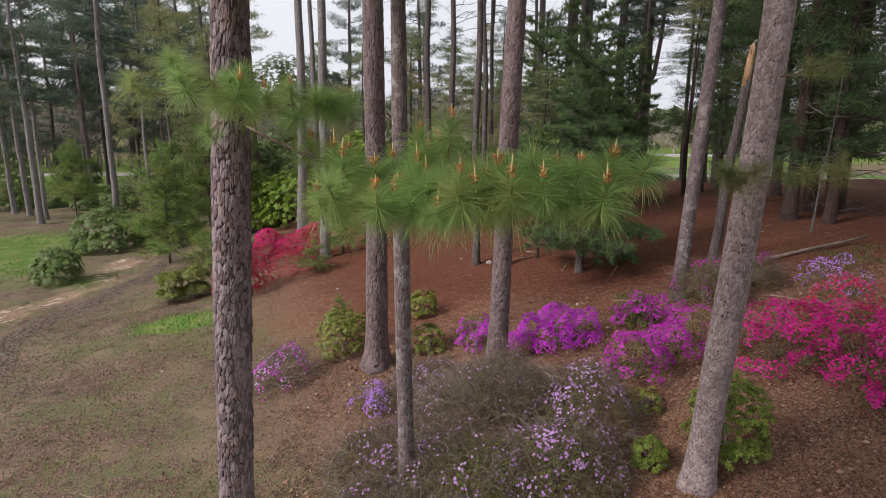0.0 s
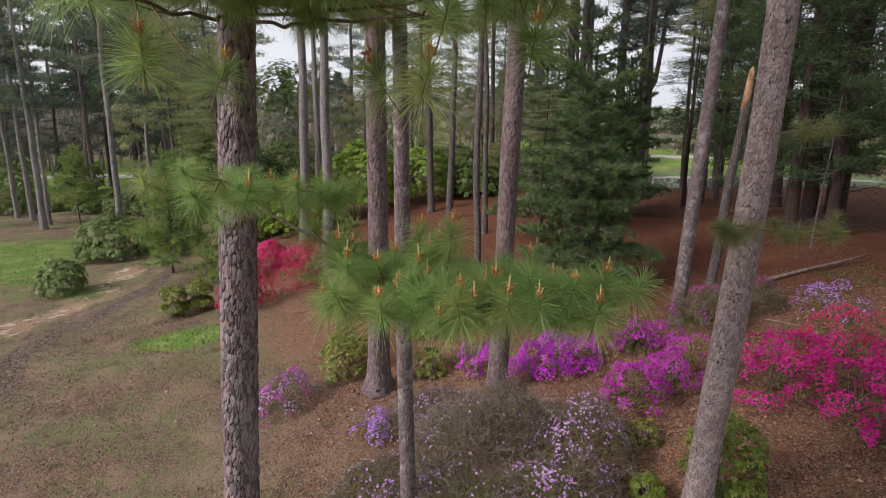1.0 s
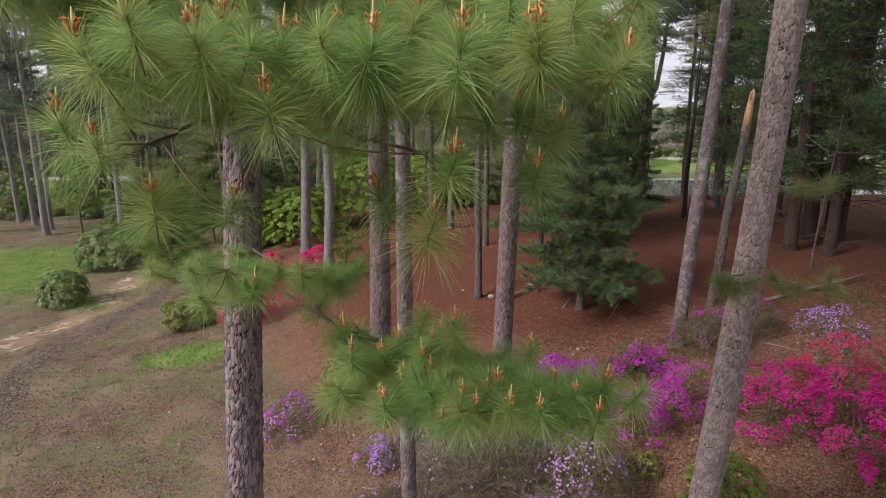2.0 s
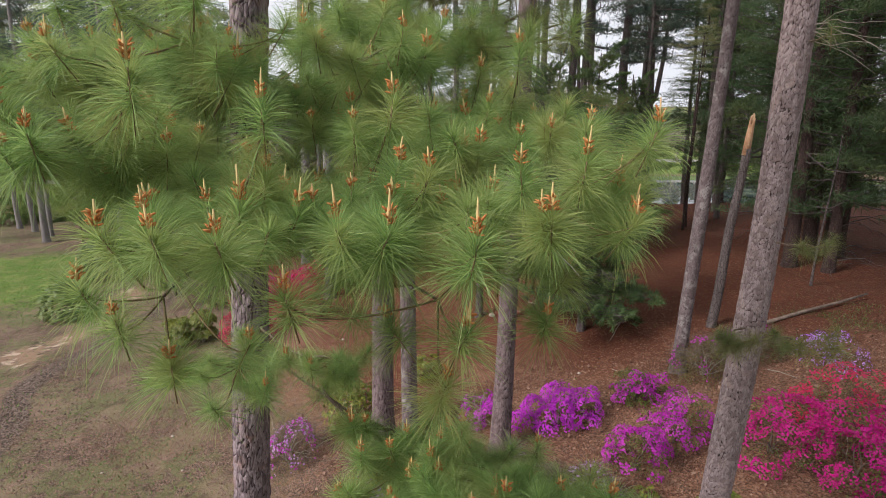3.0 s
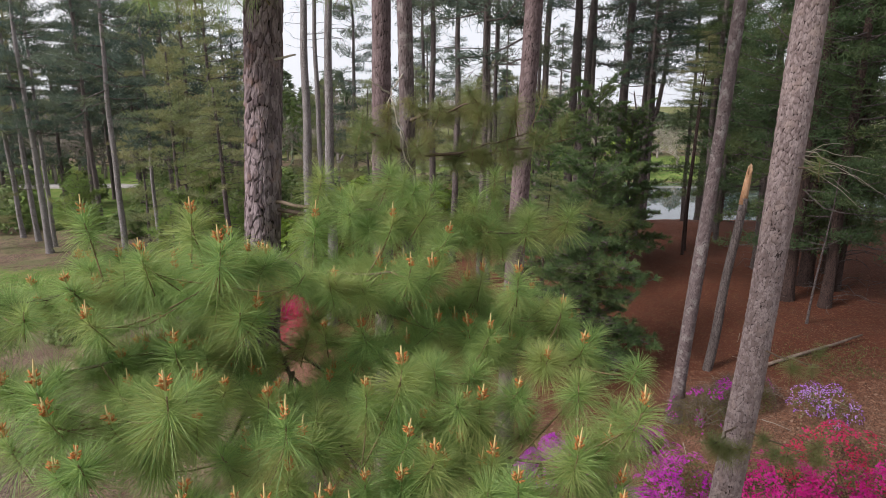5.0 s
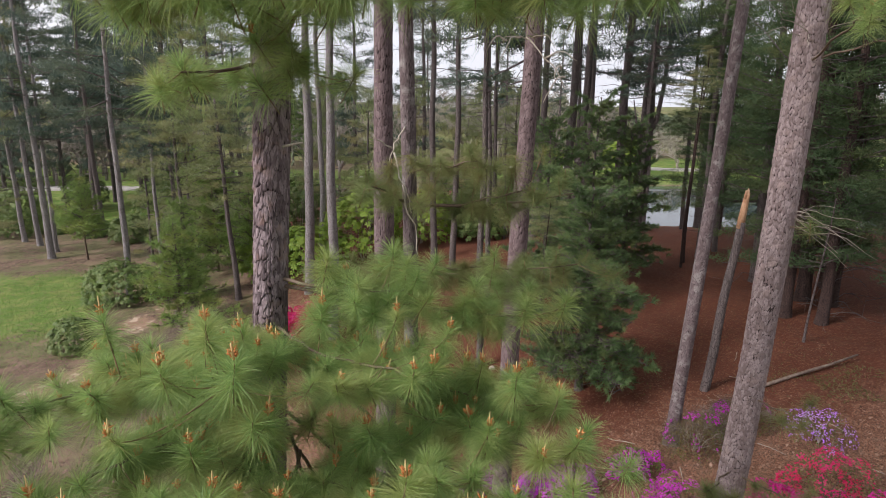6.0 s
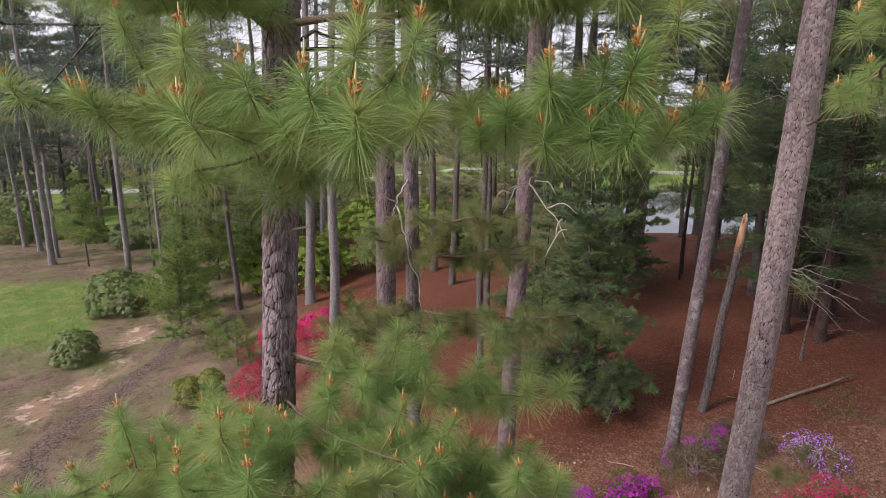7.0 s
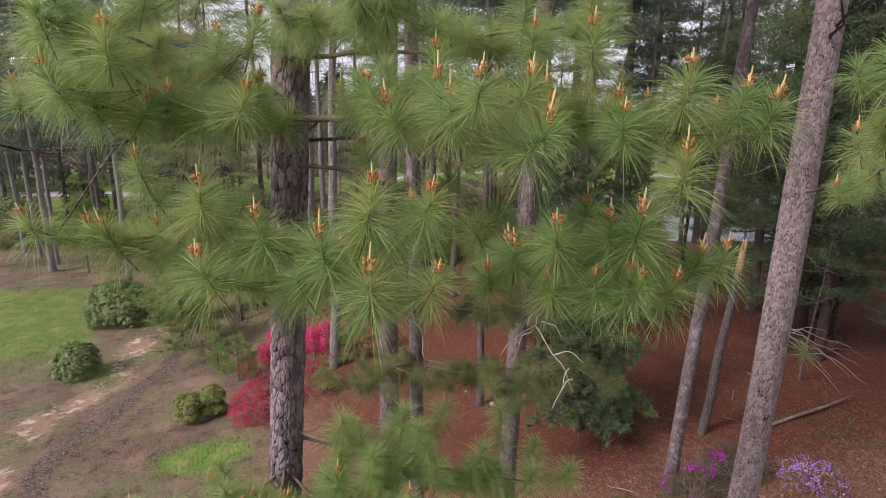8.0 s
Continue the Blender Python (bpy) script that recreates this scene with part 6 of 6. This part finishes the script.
for k in range(3):
    b = bmesh.new()
    bmesh.ops.create_icosphere(b, subdivisions=2, radius=1.0)
    for w in b.verts:
        w.co *= 0.8 + 0.35 * noise.noise(w.co * 1.4 + Vector((k * 7, 0, 0)))
        w.co.z *= 0.6
    me = bpy.data.meshes.new("stone")
    b.to_mesh(me)
    b.free()
    me.materials.append(STONE)
    BOULDER.append(me)
for k, (x, y, s) in enumerate([(-6.4, 12.3, 0.05), (1.25, 16.0, 0.12), (1.05, 16.3, 0.09), (-5.6, 11.0, 0.035), (-3.1, 16.2, 0.06), (-7.5, 11.3, 0.04), (0.5, 17.0, 0.06), (2.9, 12.2, 0.05)]):
    ob = new("stone", BOULDER[k % 3])
    ob.matrix_world = pose(x, y, float(height(x, y)) + 0.3 * s, 0, 0, 70 * k) @ Matrix.Scale(s, 4)
    tagged(ob, "small pale stone lying on leaf litter", "stone", "stones")


# ---- litter, grass and gravel ----
def land_spots(count, x0, x1, y0, y1, weight):
    """Random places on the land, thicker towards the camera's side, kept by a weight between 0 and 1."""
    x = rng.uniform(x0, x1, count)
    y = y0 + (y1 - y0) * rng.random(count) ** 1.5
    ok = rng.random(count) < weight(x, y)
    x, y = x[ok], y[ok]
    return np.stack([x, y, height(x, y)], -1)


p = land_spots(230000, -15, 11, 4.5, 19, lambda x, y: (1 - 0.9 * np.clip(zones(x, y)[:, :3].sum(1), 0, 1) - 0.88 * zones(x, y)[:, 3] * smooth01((y - 9.5) / 4)) * (0.35 + 0.65 * smooth01((np.sin(0.7 * x + 2 * np.sin(0.5 * y)) * np.sin(0.9 * y - 0.4 * x) + 0.25) / 0.5 + smooth01((x + 4.5) / 3))))
p[:, 2] += 0.012
aim = np.array([0, 0, 1.0]) + rng.normal(size=p.shape) * 0.6
LITTER_V = np.array([(0, 0, 0), (0.38, 0.5, 0.16), (0, 1.0, 0.02), (-0.38, 0.5, 0.16)])
v, f = scatter(LITTER_V, np.array([(0, 1, 2), (0, 2, 3)]), p, turns(aim), rng.uniform(0.016, 0.048, len(p)))
tagged(new("leaf_litter", mesh_of("leaf_litter", v, f, LEAF_BROWN)), "dry brown fallen leaves scattered over the slope", "leaf litter", kind="stuff")
p = land_spots(5200, -2.5, 10, 4.0, 12.5, lambda x, y: 0.25 + 0.75 * (np.sin(1.9 * x + np.sin(1.1 * y)) * np.sin(1.4 * y + 0.6 * x) > 0.0))
p[:, 2] += 0.016
v, f = scatter(LITTER_V, np.array([(0, 1, 2), (0, 2, 3)]), p, turns(np.array([0, 0, 1.0]) + rng.normal(size=p.shape) * 0.45), rng.uniform(0.05, 0.10, len(p)))
tagged(new("leaf_litter", mesh_of("leaf_litter", v, f, LEAF_TAN)), "pale tan oak leaves lying among the azaleas", "leaf litter", kind="stuff")
p = land_spots(30000, -4, 13, 5, 22, lambda x, y: 0.15 + 0.85 * zones(x, y)[:, 3])
p[:, 2] += 0.006
aim = rng.normal(size=p.shape) * np.array([1, 1, 0.16]) + np.array([0, 0, 0.1])
v, f = blades(len(p), p, aim / np.linalg.norm(aim, axis=1, keepdims=True), 0.02, 0.17, 0.006, 0.05, 1)
tagged(new("pine_straw", mesh_of("pine_straw", v, f, STRAW)), "red-brown fallen pine needles covering the bank", "pine straw", kind="stuff")
p = land_spots(90000, -26, -5, 9, 36, lambda x, y: np.clip(zones(x, y)[:, 0] * 1.7, 0, 1) + 0.07)
v, f = blades(len(p), p, np.repeat([[0, 0, 1.0]], len(p), 0), 0.5, 0.12, 0.016, 0.25, 2)
tagged(new("grass", mesh_of("grass", v, f, GRASS)), "short patchy green grass beside the track", "grass", kind="stuff")
p = land_spots(30000, -14, 4, 4.5, 19, lambda x, y: (np.sin(0.9 * x + np.sin(0.8 * y)) * np.sin(1.1 * y + 0.3 * x) > -0.1) * smooth01((2 - x) / 5) * 0.8)
v, f = blades(len(p), p, np.repeat([[0, 0, 1.0]], len(p), 0), 0.7, 0.06, 0.007, 0.3, 1)
tagged(new("weeds", mesh_of("weeds", v, f, WEED)), "short dull grass thinly grown through leaf litter", "weeds", kind="stuff")
p = land_spots(5200, -12, 10, 4.5, 16, lambda x, y: (np.sin(1.7 * x + np.sin(1.3 * y)) * np.sin(1.9 * y) > 0.45) * 0.9)
v, f = blades(len(p), p, np.repeat([[0, 0, 1.0]], len(p), 0), 0.6, 0.08, 0.009, 0.3, 2)
tagged(new("weeds", mesh_of("weeds", v, f, GRASS)), "thin weedy grass among fallen leaves", "weeds", kind="stuff")
p = land_spots(16000, 7.5, 12.5, 11.5, 16.5, lambda x, y: 0.5 * smooth01(1.3 - np.hypot((x - 10.0) / 1.9, (y - 13.6) / 1.3)) * (np.sin(3.1 * x) * np.sin(2.7 * y) > -0.2))
v, f = blades(len(p), p, np.repeat([[0, 0, 1.0]], len(p), 0), 0.8, 0.12, 0.016, 0.3, 2)
tagged(new("weeds", mesh_of("weeds", v, f, WEED)), "low green weeds sprouting through red pine straw", "weeds", kind="stuff")
p = land_spots(36000, -17, -8, 8, 32, lambda x, y: zones(x, y)[:, 2])
pebble = np.array([(1, 0, 0), (-1, 0, 0), (0, 1, 0), (0, -1, 0), (0, 0, 0.7), (0, 0, -0.5)])
pf = np.array([(0, 2, 4), (2, 1, 4), (1, 3, 4), (3, 0, 4), (2, 0, 5), (1, 2, 5), (3, 1, 5), (0, 3, 5)])
v, f = scatter(pebble, pf, p, turns(np.array([0, 0, 1.0]) + rng.normal(size=p.shape) * 0.4), rng.uniform(0.012, 0.04, len(p)))
GRAVEL = leafy("dark_gravel", (0.20, 0.15, 0.12), (0.055, 0.04, 0.032), (0.16, 0.115, 0.085), 0.85, 0.0, 1.5, 0.2)
tagged(new("gravel", mesh_of("gravel", v, f, GRAVEL)), "dark gravel washed along the sandy track", "gravel", kind="stuff")


# ---- bare tree and far woods ----
def bare_tree(tall, seed, levels=4, thin=False):
    w = np.random.default_rng(seed)
    bits = []

    def grow(p, d, ln, r, level):
        q = p + d * ln
        if thin and level >= 3:
            s = np.cross(d, w.normal(size=3))
            s *= 1.3 * r / (np.linalg.norm(s) + 1e-9)
            bits.append((np.array([p - s, p + s, q]), np.array([(0, 1, 2)])))
        else:
            bits.append(tube([p, (p + q) / 2 + w.normal(size=3) * 0.05 * ln, q], (r, r * 0.85, r * 0.65), 5 if level < 2 else 3))
        if level >= levels:
            return
        for _ in range(3 if level else 4):
            e = d + w.normal(size=3) * 0.42 + np.array([0, 0, 0.12])
            grow(p + d * ln * w.uniform(0.55, 1.0), e / np.linalg.norm(e), ln * w.uniform(0.6, 0.8), r * 0.58, level + 1)
    grow(np.zeros(3), np.array([0, 0, 1.0]), tall * 0.3, tall * 0.012, 0)
    return joined(bits)


for k, (x, y, tall) in enumerate([(-11.0, 58.0, 14.0), (-4.5, 62.0, 12.0), (-14.5, 66.0, 13.0), (20.0, 79.0, 11.0), (3.0, 79.0, 12.0)]):
    t = thing("bare_tree", x, y, float(height(x, y)), "leafless grey deciduous tree against the pale sky", "tree", "bare trees")
    v, f = bare_tree(tall, 500 + k, 5)
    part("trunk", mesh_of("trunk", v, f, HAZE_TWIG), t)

rng = np.random.default_rng(77)
bits, greens = [], []
FAR_TREES = [bare_tree(1.0, 600 + k, 5, True) for k in range(5)]
for k in range(620):
    ang = rng.uniform(-1.05, 1.05)
    dist = rng.uniform(78, 150)
    x, y = dist * math.sin(ang), dist * math.cos(ang)
    low = 0.4 if 0.2 < x / y < 0.6 else 1.0
    if rng.random() < 0.82:
        v, f = FAR_TREES[k % 5]
        s, a = rng.uniform(7, 12), rng.uniform(0, 6.28)
        r = np.array([(math.cos(a), -math.sin(a), 0), (math.sin(a), math.cos(a), 0), (0, 0, 1)])
        stout = np.array([1.5, 1.5, low]) * s
        bits.append(((v * stout) @ r.T + np.array([x, y, float(height(x, y)) - 0.3]), f))
    else:
        n = 260
        tall, wide = low * rng.uniform(6, 11), rng.uniform(2.0, 3.2)
        h = rng.random(n) ** 0.8
        a = rng.uniform(0, 6.28, n)
        rad = wide * (1.02 - h) * rng.uniform(0.5, 1.0, n)
        root = np.stack([x + rad * np.cos(a), y + rad * np.sin(a), float(height(x, y)) + 0.4 + tall * h], -1)
        aim = np.stack([np.cos(a), np.sin(a), 0.2 + 0 * a], -1)
        greens.append(blades(n, root, aim, 0.5, 1.5, 0.75, 0.3, 1))
v, f = joined(bits)
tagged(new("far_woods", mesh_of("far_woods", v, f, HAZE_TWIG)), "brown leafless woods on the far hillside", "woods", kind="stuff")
v, f = joined(greens)
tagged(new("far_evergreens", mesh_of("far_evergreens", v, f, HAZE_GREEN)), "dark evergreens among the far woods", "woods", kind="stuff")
